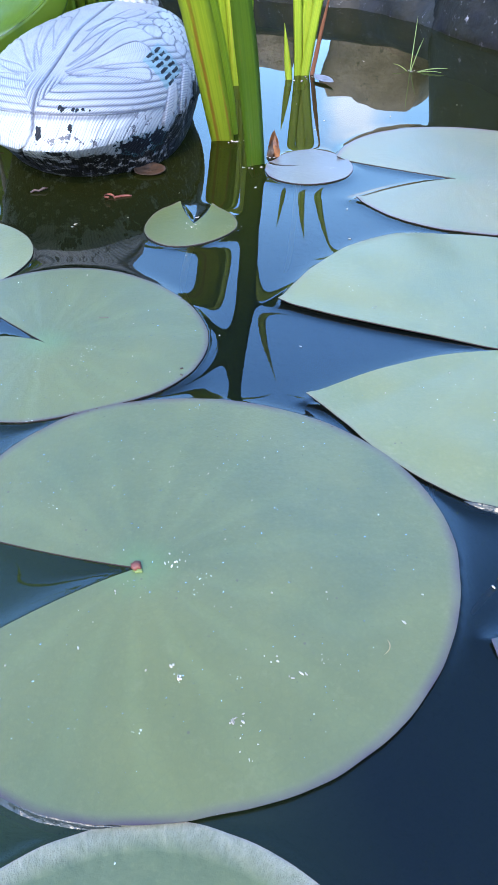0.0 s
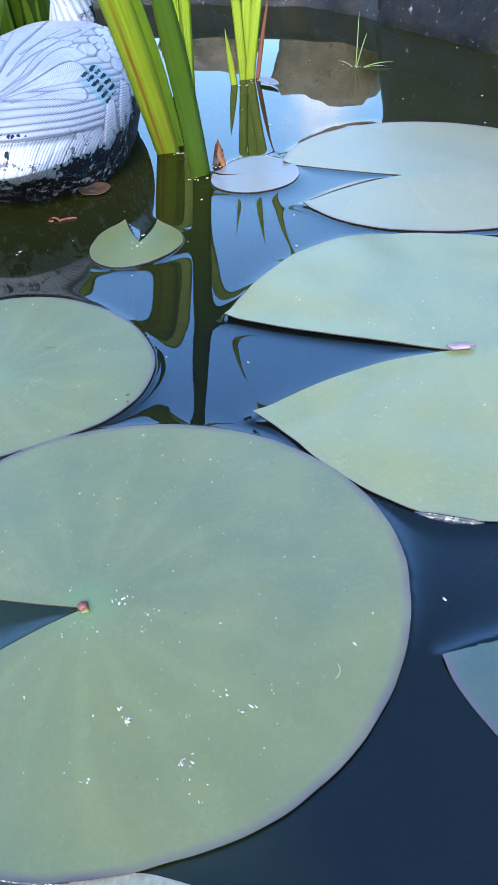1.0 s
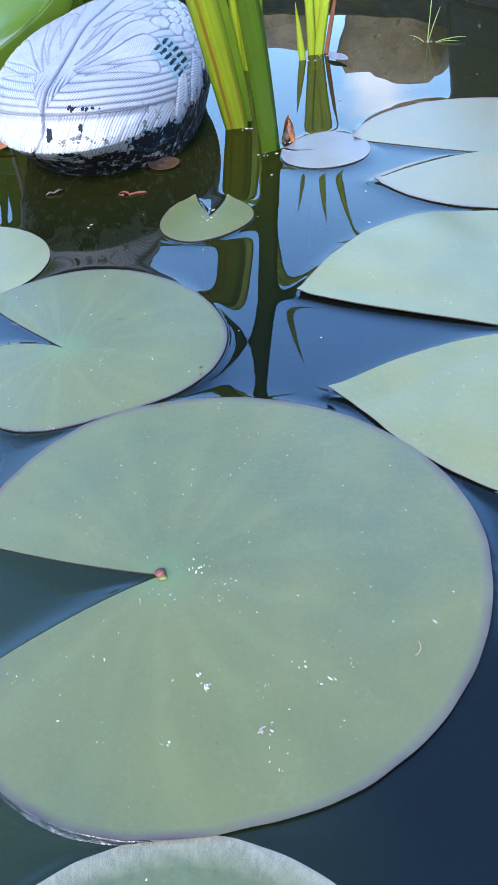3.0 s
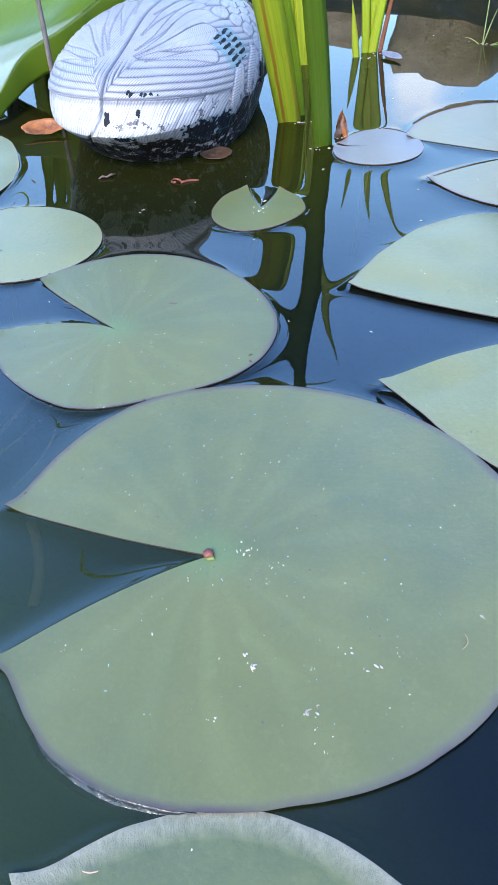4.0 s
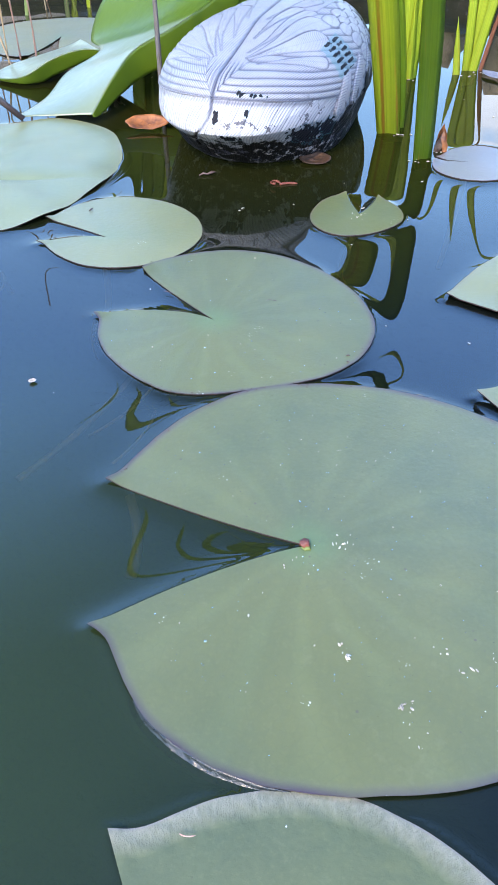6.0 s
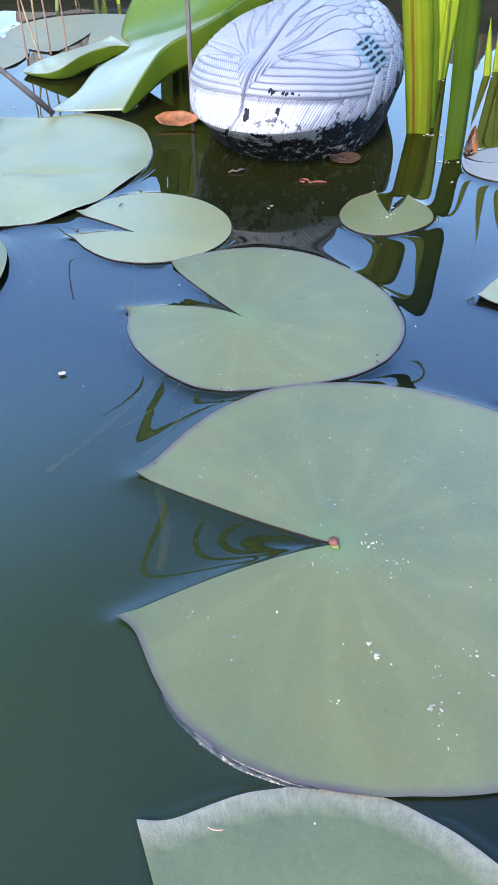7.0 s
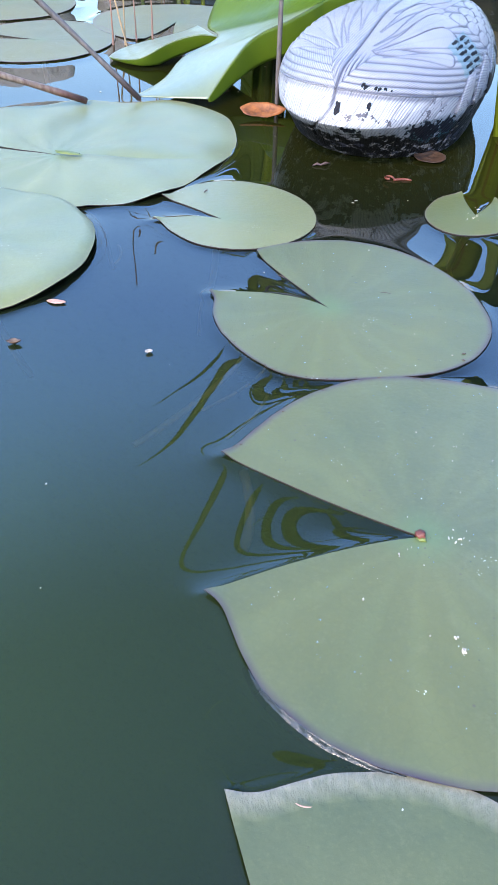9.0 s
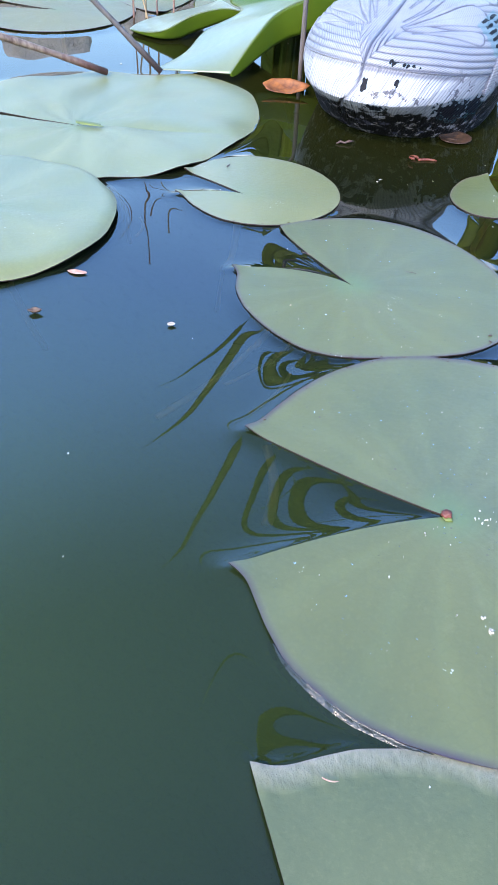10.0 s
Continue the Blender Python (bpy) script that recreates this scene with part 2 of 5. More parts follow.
def make_green_leaf(name, a, b, rough, glow, amount, streak=False):
    """Long blade or raised leaf with fibres along z."""
    k = Nodes(name, rough)
    across = k.n.new("ShaderNodeAttribute")
    across.attribute_name = "across"
    lane = k.n.new("ShaderNodeCombineXYZ")
    x, y, z = k.split()
    k.link(k.math("ADD", k.math("MULTIPLY", across.outputs["Fac"], 11.0), k.math("MULTIPLY", k.random(), 40.0)), lane.inputs["X"])
    k.link(k.math("MULTIPLY", z, 2.5), lane.inputs["Y"])
    fibres = k.ramp(k.noise(1.0, 5, 0.65, lane.outputs["Vector"]), (0.3, 0.0), (0.68, 1.0))
    patches = k.noise(22, 4)
    col = k.mix(fibres, a, b)
    col = k.mix(k.ramp(patches, (0.45, 0.0), (0.75, 0.25)), col, (a[0] * 0.6, a[1] * 0.65, a[2] * 0.6))
    lane_b = k.n.new("ShaderNodeCombineXYZ")
    k.link(k.math("ADD", k.math("MULTIPLY", across.outputs["Fac"], 5.0), k.math("MULTIPLY", k.random(), 9.0)), lane_b.inputs["X"])
    k.link(k.math("MULTIPLY", z, 6.0), lane_b.inputs["Y"])
    scorch = k.math("MULTIPLY", k.ramp(k.noise(1.0, 4, 0.6, lane_b.outputs["Vector"]), (0.58, 0.0), (0.66, 1.0)), k.ramp(z, (0.02, 0.9), (0.16, 0.0)))
    col = k.mix(scorch, col, (0.33, 0.09, 0.03))
    if streak:
        off = k.math("ADD", across.outputs["Fac"], k.math("ADD", 0.20, k.math("MULTIPLY", k.math("SUBTRACT", k.noise(9, 3), 0.5), 0.22)))
        run = k.math("MULTIPLY", k.ramp(k.math("ABSOLUTE", off), (0.03, 0.9), (0.075, 0.0)), k.ramp(k.math("ADD", z, k.math("MULTIPLY", k.noise(30, 3), 0.08)), (0.16, 1.0), (0.26, 0.0)))
        col = k.mix(run, col, (0.20, 0.055, 0.012))
    rib = k.ramp(k.math("ABSOLUTE", across.outputs["Fac"]), (0.02, 0.5), (0.06, 0.0))
    col = k.mix(rib, col, (b[0] * 1.15, b[1] * 1.05, b[2]))
    k.base(col)
    k.bump(fibres, 0.5, 0.0008)
    k.thin_leaf(glow, amount)
    return k.mat


REED_LIGHT = make_green_leaf("reed_light", (0.10, 0.165, 0.008), (0.30, 0.36, 0.025), 0.36, (0.42, 0.50, 0.02), 0.34)
REED_STREAK = make_green_leaf("reed_streaked", (0.095, 0.155, 0.008), (0.30, 0.35, 0.026), 0.36, (0.44, 0.50, 0.02), 0.34, True)
REED_DARK = make_green_leaf("reed_dark", (0.028, 0.066, 0.005), (0.075, 0.125, 0.010), 0.33, (0.20, 0.30, 0.02), 0.22)
GRASS_GREEN = make_green_leaf("grass_green", (0.11, 0.16, 0.05), (0.17, 0.23, 0.09), 0.45, (0.3, 0.42, 0.05), 0.35)
STRAW = make_green_leaf("dry_straw", (0.17, 0.11, 0.06), (0.26, 0.19, 0.11), 0.6, (0.4, 0.3, 0.15), 0.2)
STRAW_RED = make_green_leaf("withered_red_blade", (0.10, 0.030, 0.012), (0.17, 0.06, 0.025), 0.6, (0.3, 0.1, 0.03), 0.2)
PINK_STRAW = make_green_leaf("pinkish_dry_stalk", (0.12, 0.055, 0.04), (0.20, 0.12, 0.09), 0.55, (0.4, 0.25, 0.2), 0.2)


WEED = make_green_leaf("water_weed_olive", (0.030, 0.036, 0.006), (0.07, 0.08, 0.014), 0.4, (0.1, 0.12, 0.02), 0.2)


def make_raised_leaf():
    k = Nodes("raised_lily_leaf", 0.42)
    mott = k.noise(18, 4)
    col = k.mix(mott, (0.055, 0.10, 0.006), (0.09, 0.14, 0.008))
    k.base(col)
    k.bump(k.noise(70, 4), 0.25, 0.001)
    k.thin_leaf((0.15, 0.21, 0.006), 0.4)
    return k.mat


RAISED_LEAF = make_raised_leaf()


def make_raised_top():
    """Waxy leaf top: clear green at the raised end, painted pale where the flat part mirrors the sky."""
    k = Nodes("raised_lily_leaf_sky_tone", 0.33)
    far = k.n.new("ShaderNodeAttribute")
    far.attribute_name = "far"
    # Mirrored sky on the low part is put in as this pale tone.
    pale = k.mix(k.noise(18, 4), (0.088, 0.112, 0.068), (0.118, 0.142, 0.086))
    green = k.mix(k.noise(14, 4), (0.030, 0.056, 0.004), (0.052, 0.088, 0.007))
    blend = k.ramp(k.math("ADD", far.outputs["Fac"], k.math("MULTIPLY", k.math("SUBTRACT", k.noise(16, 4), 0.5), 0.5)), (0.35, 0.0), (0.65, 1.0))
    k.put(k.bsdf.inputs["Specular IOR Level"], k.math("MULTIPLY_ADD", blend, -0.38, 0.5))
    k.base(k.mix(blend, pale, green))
    k.bump(k.math("ADD", k.noise(80, 4), k.math("MULTIPLY", k.noise(16, 3), 3.0)), 0.35, 0.0015)
    return k.mat


RAISED_TOP = make_raised_top()


def make_twig(name, a, b):
    k = Nodes(name, 0.6)
    n = k.noise(1.0, 4, 0.6, k.stretch(260, 260, 40))
    x, y, z = k.split()
    foot = k.ramp(z, (0.006, 0.7), (0.03, 0.0))
    k.base(k.mix(foot, k.mix(k.ramp(n, (0.3, 0.0), (0.7, 1.0)), a, b), (a[0] * 1.5, a[1] * 0.7, a[2] * 0.6)))
    k.bump(n, 0.8, 0.0012)
    return k.mat


TWIG_GREY = make_twig("grey_stalk", (0.032, 0.027, 0.026), (0.095, 0.08, 0.075))
TWIG_BROWN = make_twig("brown_stalk", (0.048, 0.020, 0.013), (0.19, 0.14, 0.10))
STALK_SUNK = make_twig("sunken_stalk", (0.55, 0.55, 0.40), (0.7, 0.7, 0.52))


def make_dead_leaf(name, a, b):
    k = Nodes(name, 0.55)
    k.base(k.mix(k.ramp(k.noise(90, 5, 0.65), (0.35, 0.0), (0.65, 1.0)), a, b))
    k.bump(k.noise(150, 4), 0.5, 0.001)
    return k.mat


DEAD_RUST = make_dead_leaf("rusty_dead_leaf", (0.060, 0.016, 0.004), (0.21, 0.070, 0.014))
DEAD_BROWN = make_dead_leaf("brown_dead_leaf", (0.030, 0.013, 0.006), (0.085, 0.042, 0.02))
DEAD_WET = make_dead_leaf("wet_dark_leaf", (0.016, 0.008, 0.004), (0.050, 0.024, 0.012))
FALLEN_GREY = make_dead_leaf("grey_fallen_leaf", (0.07, 0.075, 0.09), (0.12, 0.12, 0.14))
PETAL_PINK = make_dead_leaf("pink_petal", (0.27, 0.13, 0.085), (0.36, 0.22, 0.16))
HEART_OLIVE = make_dead_leaf("olive_leaf_heart", (0.055, 0.075, 0.012), (0.09, 0.11, 0.02))
HEART_RED = make_dead_leaf("red_leaf_heart", (0.05, 0.010, 0.006), (0.12, 0.028, 0.014))
HEART_MAUVE = make_dead_leaf("mauve_leaf_heart", (0.09, 0.06, 0.065), (0.16, 0.11, 0.115))
WORM_RED = make_dead_leaf("red_scrap", (0.07, 0.010, 0.006), (0.12, 0.03, 0.012))
CRUMB_WHITE = make_dead_leaf("white_crumb", (0.17, 0.14, 0.11), (0.36, 0.32, 0.26))


def make_dew():
    k = Nodes("dew", 0.03, 1.33)
    k.base((0.95, 0.95, 0.92))
    k.bsdf.inputs["Transmission Weight"].default_value = 1.0
    return k.mat


DEW = make_dew()


def make_water():
    """Murky pond water: clear gloss on top, a green-brown veil below through which sunken things just show."""
    k = Nodes("pond_water", 0.0, 1.45)
    x, y, z = k.split()
    # Murk: greener towards -x on the near side, dark towards +x, olive far off.
    green_share = k.ramp(k.math("ADD", k.math("MULTIPLY", x, -1.1), k.math("MULTIPLY", k.noise(2.2, 3), 0.25)), (0.03, 0.0), (0.34, 1.0))
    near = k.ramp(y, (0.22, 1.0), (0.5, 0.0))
    green_share = k.math("MULTIPLY", green_share, k.ramp(k.math("ADD", y, 0.3), (0.0, 0.66), (0.16, 0.80), (0.27, 0.72), (0.45, 0.05)))
    murk = k.mix(green_share, (0.002, 0.003, 0.003), (0.021, 0.034, 0.009))
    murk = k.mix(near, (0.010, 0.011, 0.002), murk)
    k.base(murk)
    k.bump(k.noise(9, 2), 0.05, 0.004)
    clear = k.n.new("ShaderNodeBsdfRefraction")
    clear.inputs["IOR"].default_value, clear.inputs["Roughness"].default_value = 1.33, 0.0
    clear.inputs["Color"].default_value = (0.55, 0.62, 0.42, 1)
    m = k.n.new("ShaderNodeMixShader")
    m.inputs["Fac"].default_value = 0.22
    k.link(k.bsdf.outputs["BSDF"], m.inputs[1])
    k.link(clear.outputs["BSDF"], m.inputs[2])
    k.link(m.outputs["Shader"], k.out.inputs["Surface"])
    return k.mat


WATER = make_water()


def make_wet():
    k = Nodes("wet_edge_water", 0.14, 1.4)
    k.base((0.006, 0.009, 0.009))
    k.rough(k.ramp(k.noise(240, 3), (0.35, 0.24), (0.65, 0.38)))
    k.bump(k.noise(90, 4), 0.8, 0.003)
    return k.mat


WET = make_wet()


def make_liner():
    k = Nodes("pond_liner_black", 0.32, 1.27)
    film = k.ramp(k.noise(26, 6, 0.65), (0.52, 0.0), (0.70, 1.0))
    crust = k.ramp(k.noise(90, 5, 0.7), (0.62, 0.0), (0.74, 1.0))
    col = k.mix(k.math("MULTIPLY", film, 0.5), (0.005, 0.0045, 0.005), (0.018, 0.016, 0.022))
    olive_blotch = k.ramp(k.noise(9, 5, 0.65), (0.38, 0.0), (0.62, 0.45))
    col = k.mix(olive_blotch, col, (0.020, 0.019, 0.008))
    col = k.mix(k.math("MULTIPLY", crust, 0.7), col, (0.24, 0.23, 0.26))
    k.base(col)
    k.rough(k.math("MULTIPLY_ADD", k.noise(40, 4), 0.4, 0.35))
    k.bump(k.noise(55, 5), 0.6, 0.004)
    return k.mat


LINER = make_liner()


def make_stone(name, a, b, c):
    k = Nodes(name, 0.85)
    col = k.mix(k.ramp(k.noise(18, 6, 0.7), (0.3, 0.0), (0.7, 1.0)), a, b)
    col = k.mix(k.ramp(k.noise(75, 5, 0.7), (0.56, 0.0), (0.68, 0.8)), col, c)
    k.base(col)
    k.bump(k.math("ADD", k.noise(40, 6, 0.7), k.math("MULTIPLY", k.noise(160, 4), 0.4)), 0.8, 0.006)
    return k.mat


STONE_BROWN = make_stone("brown_stone", (0.11, 0.085, 0.06), (0.27, 0.215, 0.15), (0.04, 0.032, 0.026))
STONE_GREY = make_stone("grey_stone", (0.25, 0.23, 0.22), (0.40, 0.37, 0.35), (0.12, 0.11, 0.11))


def make_soil():
    k = Nodes("soil_and_grass", 0.95)
    grass = k.ramp(k.noise(1.4, 5), (0.42, 0.0), (0.58, 1.0))
    col = k.mix(k.noise(30, 6, 0.7), (0.05, 0.035, 0.022), (0.12, 0.09, 0.06))
    col = k.mix(grass, col, (0.06, 0.10, 0.025))
    k.base(col)
    k.bump(k.noise(45, 6), 0.7, 0.01)
    return k.mat


SOIL = make_soil()


def make_decoy_paint():
    """Chalky white paint on a moulded decoy, worn to black plastic near the water, with a dark barred wing patch."""
    k = Nodes("worn_white_paint", 0.42)
    x, y, z = k.split()
    n = k.noise(60, 6, 0.7)
    col = k.mix(k.noise(25, 4), (0.156, 0.161, 0.178), (0.215, 0.218, 0.230))
    geo = k.n.new("ShaderNodeAttribute")
    geo.attribute_name = "groove_shade"
    phase = k.n.new("ShaderNodeAttribute")
    phase.attribute_name = "barb_phase"
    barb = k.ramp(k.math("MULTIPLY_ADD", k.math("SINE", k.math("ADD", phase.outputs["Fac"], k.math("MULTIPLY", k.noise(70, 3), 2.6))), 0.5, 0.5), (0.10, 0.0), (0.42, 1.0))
    valley_shade = k.math("SUBTRACT", 1.0, barb)
    tail = k.n.new("ShaderNodeAttribute")
    tail.attribute_name = "tail"
    col = k.mix(tail.outputs["Fac"], col, (0.25, 0.252, 0.26))
    # Shade between the barbs and in the grooves is mixed into the colour.
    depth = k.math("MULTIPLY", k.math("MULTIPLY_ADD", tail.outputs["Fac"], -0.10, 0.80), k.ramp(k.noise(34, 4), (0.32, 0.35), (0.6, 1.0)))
    col = k.mix(k.math("MULTIPLY", valley_shade, depth), col, (0.048, 0.058, 0.090))
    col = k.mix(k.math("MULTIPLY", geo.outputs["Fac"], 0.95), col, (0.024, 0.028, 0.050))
    line = k.math("ADD", z, k.math("MULTIPLY", k.math("SUBTRACT", n, 0.5), 0.075))
    line = k.math("SUBTRACT", line, k.math("MULTIPLY", k.math("MAXIMUM", k.math("SUBTRACT", y, 0.10), 0.0), 0.35))
    bare = k.ramp(line, (0.033, 1.0), (0.036, 0.0))
    mottle = k.mix(k.ramp(k.noise(120, 5, 0.7), (0.55, 0.0), (0.62, 1.0)), (0.005, 0.005, 0.005), (0.15, 0.14, 0.14))
    col = k.mix(bare, col, mottle)
    chips = k.math("MULTIPLY", k.ramp(k.noise(46, 5, 0.72), (0.600, 0.0), (0.612, 1.0)), k.ramp(z, (0.060, 1.0), (0.075, 0.0)))
    col = k.mix(chips, col, (0.03, 0.03, 0.04))
    bars = k.n.new("ShaderNodeAttribute")
    bars.attribute_name = "wing_patch"
    col = k.mix(k.ramp(bars.outputs["Fac"], (0.0, 0.0), (0.3, 0.55)), col, (0.035, 0.115, 0.135))
    col = k.mix(k.ramp(bars.outputs["Fac"], (0.5, 0.0), (0.75, 1.0)), col, (0.006, 0.007, 0.010))
    k.base(col)
    k.put(k.bsdf.inputs["Specular IOR Level"], k.math("MULTIPLY_ADD", k.math("MAXIMUM", bare, k.ramp(bars.outputs["Fac"], (0.5, 0.0), (0.75, 1.0))), -0.42, 0.5))
    k.rough(k.math("MULTIPLY_ADD", n, 0.3, 0.35))
    k.bump(k.math("ADD", barb, k.math("MULTIPLY", k.noise(300, 3), 0.5)), 0.45, 0.0008)
    return k.mat


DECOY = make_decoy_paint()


# ---------------------------------------------------------------- mesh helpers
def part(name, bm, material, parent=None, label="", smooth=True):
    me = bpy.data.meshes.new(name)
    bm.to_mesh(me)
    bm.free()
    for p in me.polygons:
        p.use_smooth = smooth
    for m in material if isinstance(material, (list, tuple)) else (material,):
        me.materials.append(m)
    ob = new(name, me)
    if parent:
        ob.parent = parent
    if label:
        tagged(ob, label)
    return ob


def mesh_part(name, verts, faces, material, parent=None, smooth=True):
    me = bpy.data.meshes.new(name)
    me.from_pydata(verts, [], faces)
    me.polygons.foreach_set("use_smooth", [smooth] * len(me.polygons))
    for m in material if isinstance(material, (list, tuple)) else (material,):
        me.materials.append(m)
    ob = new(name, me)
    if parent:
        ob.parent = parent
    return ob


def tube(points, radii, sides=8):
    """A bent, tapered round stalk as a bmesh."""
    bm = bmesh.new()
    rings = []
    for i, p in enumerate(points):
        p = Vector(p)
        ahead = (Vector(points[min(i + 1, len(points) - 1)]) - Vector(points[max(i - 1, 0)])).normalized()
        side = ahead.cross(Vector((0.3, 0.2, 0.93))).normalized()
        if side.length < 0.1:
            side = Vector((1, 0, 0))
        up = side.cross(ahead)
        rings.append([bm.verts.new(p + radii[i] * (math.cos(a) * side + math.sin(a) * up)) for a in (2 * math.pi * j / sides for j in range(sides))])
    for a, b in zip(rings, rings[1:]):
        for j in range(sides):
            bm.faces.new((a[j], a[(j + 1) % sides], b[(j + 1) % sides], b[j]))
    bm.faces.new(rings[0][::-1])
    bm.faces.new(rings[-1])
    return bm


def bent(a, b, sag, n=7):
    """Points from a to b, bowed by the vector sag."""
    a, b, sag = Vector(a), Vector(b), Vector(sag)
    return [a.lerp(b, i / (n - 1)) + sag * (4 * (i / (n - 1)) * (1 - i / (n - 1))) for i in range(n)]


def empty(name, x, y, z=0.0, rz=0.0):
    ob = new(name)
    ob.empty_display_size = 0.02
    ob.matrix_world = pose(x, y, z, 0, 0, rz)
    return ob


# ---------------------------------------------------------------- lily pads
class Pad:
    """Outline round the stalk's foot: r(angle) as a short series. The blade runs from one angle round to another (degrees); between them a notch
    narrows to the hub along the angle `hub`, each edge bent by (share of the opening at the hub, power); beaks lengthen the two tips."""

    def __init__(self, x, y, series, start, end, hub, edge0, edge1, beaks=(0.0, 0.0)):
        self.x, self.y, self.series, self.beaks = x, y, series, beaks
        self.a0, self.a1, self.hub = radians(start), radians(end), radians(hub)
        self.edge0, self.edge1 = edge0, edge1
        self.phase = [(x * 37 + y * 91) * k % 6.28 for k in (1, 2.3, 3.1, 4.7, 5.9)]

    def radius(self, a):
        r = self.series[0] + 0 * a
        for k in range(1, (len(self.series) - 1) // 2 + 1):
            r = r + self.series[2 * k - 1] * np.cos(k * a) + self.series[2 * k] * np.sin(k * a)
        for k, ph in zip((7, 11, 17, 26, 41), self.phase):
            r = r + 0.006 * self.series[0] / (k ** 0.6) * np.sin(k * a + ph)
        for tip, beak in zip((self.a0, self.a1), self.beaks):
            off = (a - tip + math.pi) % (2 * math.pi) - math.pi
            r = r + beak * np.exp(-(np.abs(off) / 0.06) ** 1.2)
        return r

    def limits(self, rho):
        """The angles at which the blade starts and ends, at a share rho of its radius."""
        back = self.hub - 2 * math.pi
        (p, e), (q, f) = self.edge0, self.edge1
        return back + (self.a0 - back) * (p + (1 - p) * rho ** e), self.hub + (self.a1 - self.hub) * (q + (1 - q) * rho ** f)

    def grid(self, rings=26, steps=132):
        rho = np.linspace(0.0004, 1, rings) ** 0.8
        u = np.linspace(0, 1, steps)
        rim = self.radius(self.a0 + u * (self.a1 - self.a0))
        out = np.zeros((rings, steps, 2))
        for i, q in enumerate(rho):
            lo, hi = self.limits(q)
            a = lo + u * (hi - lo)
            out[i] = np.stack([rim * q * np.cos(a), rim * q * np.sin(a)], -1)
        return rho, out

    def depth_inside(self, px, py):
        """Over 0 inside the leaf: roughly how far from its outline."""
        dx, dy = px - self.x, py - self.y
        d = np.hypot(dx, dy)
        a = np.arctan2(dy, dx)
        r = self.radius(a)
        rho = np.clip(d / np.maximum(r, 1e-4), 0, 1)
        lo, hi = self.limits(rho)
        a = self.hub - (self.hub - a) % (2 * math.pi)
        return np.minimum(r - d, np.minimum(a - lo, hi - a) * d)

    def outline(self):
        _, g = self.grid(110, 480)
        pts = np.concatenate([g[-1], g[:, 0], g[:, -1]])
        return pts + (self.x, self.y)


def smooth(a, b, x):
    t = np.clip((x - a) / (b - a), 0, 1)
    return t * t * (3 - 2 * t)


def wave(px, py, seed, size):
    """Soft bumps, vectorised."""
    rng = np.random.RandomState(seed)
    out = 0 * px
    for _ in range(5):
        kx, ky, ph = rng.uniform(-1, 1) / size, rng.uniform(-1, 1) / size, rng.uniform(0, 6.28)
        out = out + np.sin(kx * px * 6.28 + ky * py * 6.28 + ph)
    return out / 5


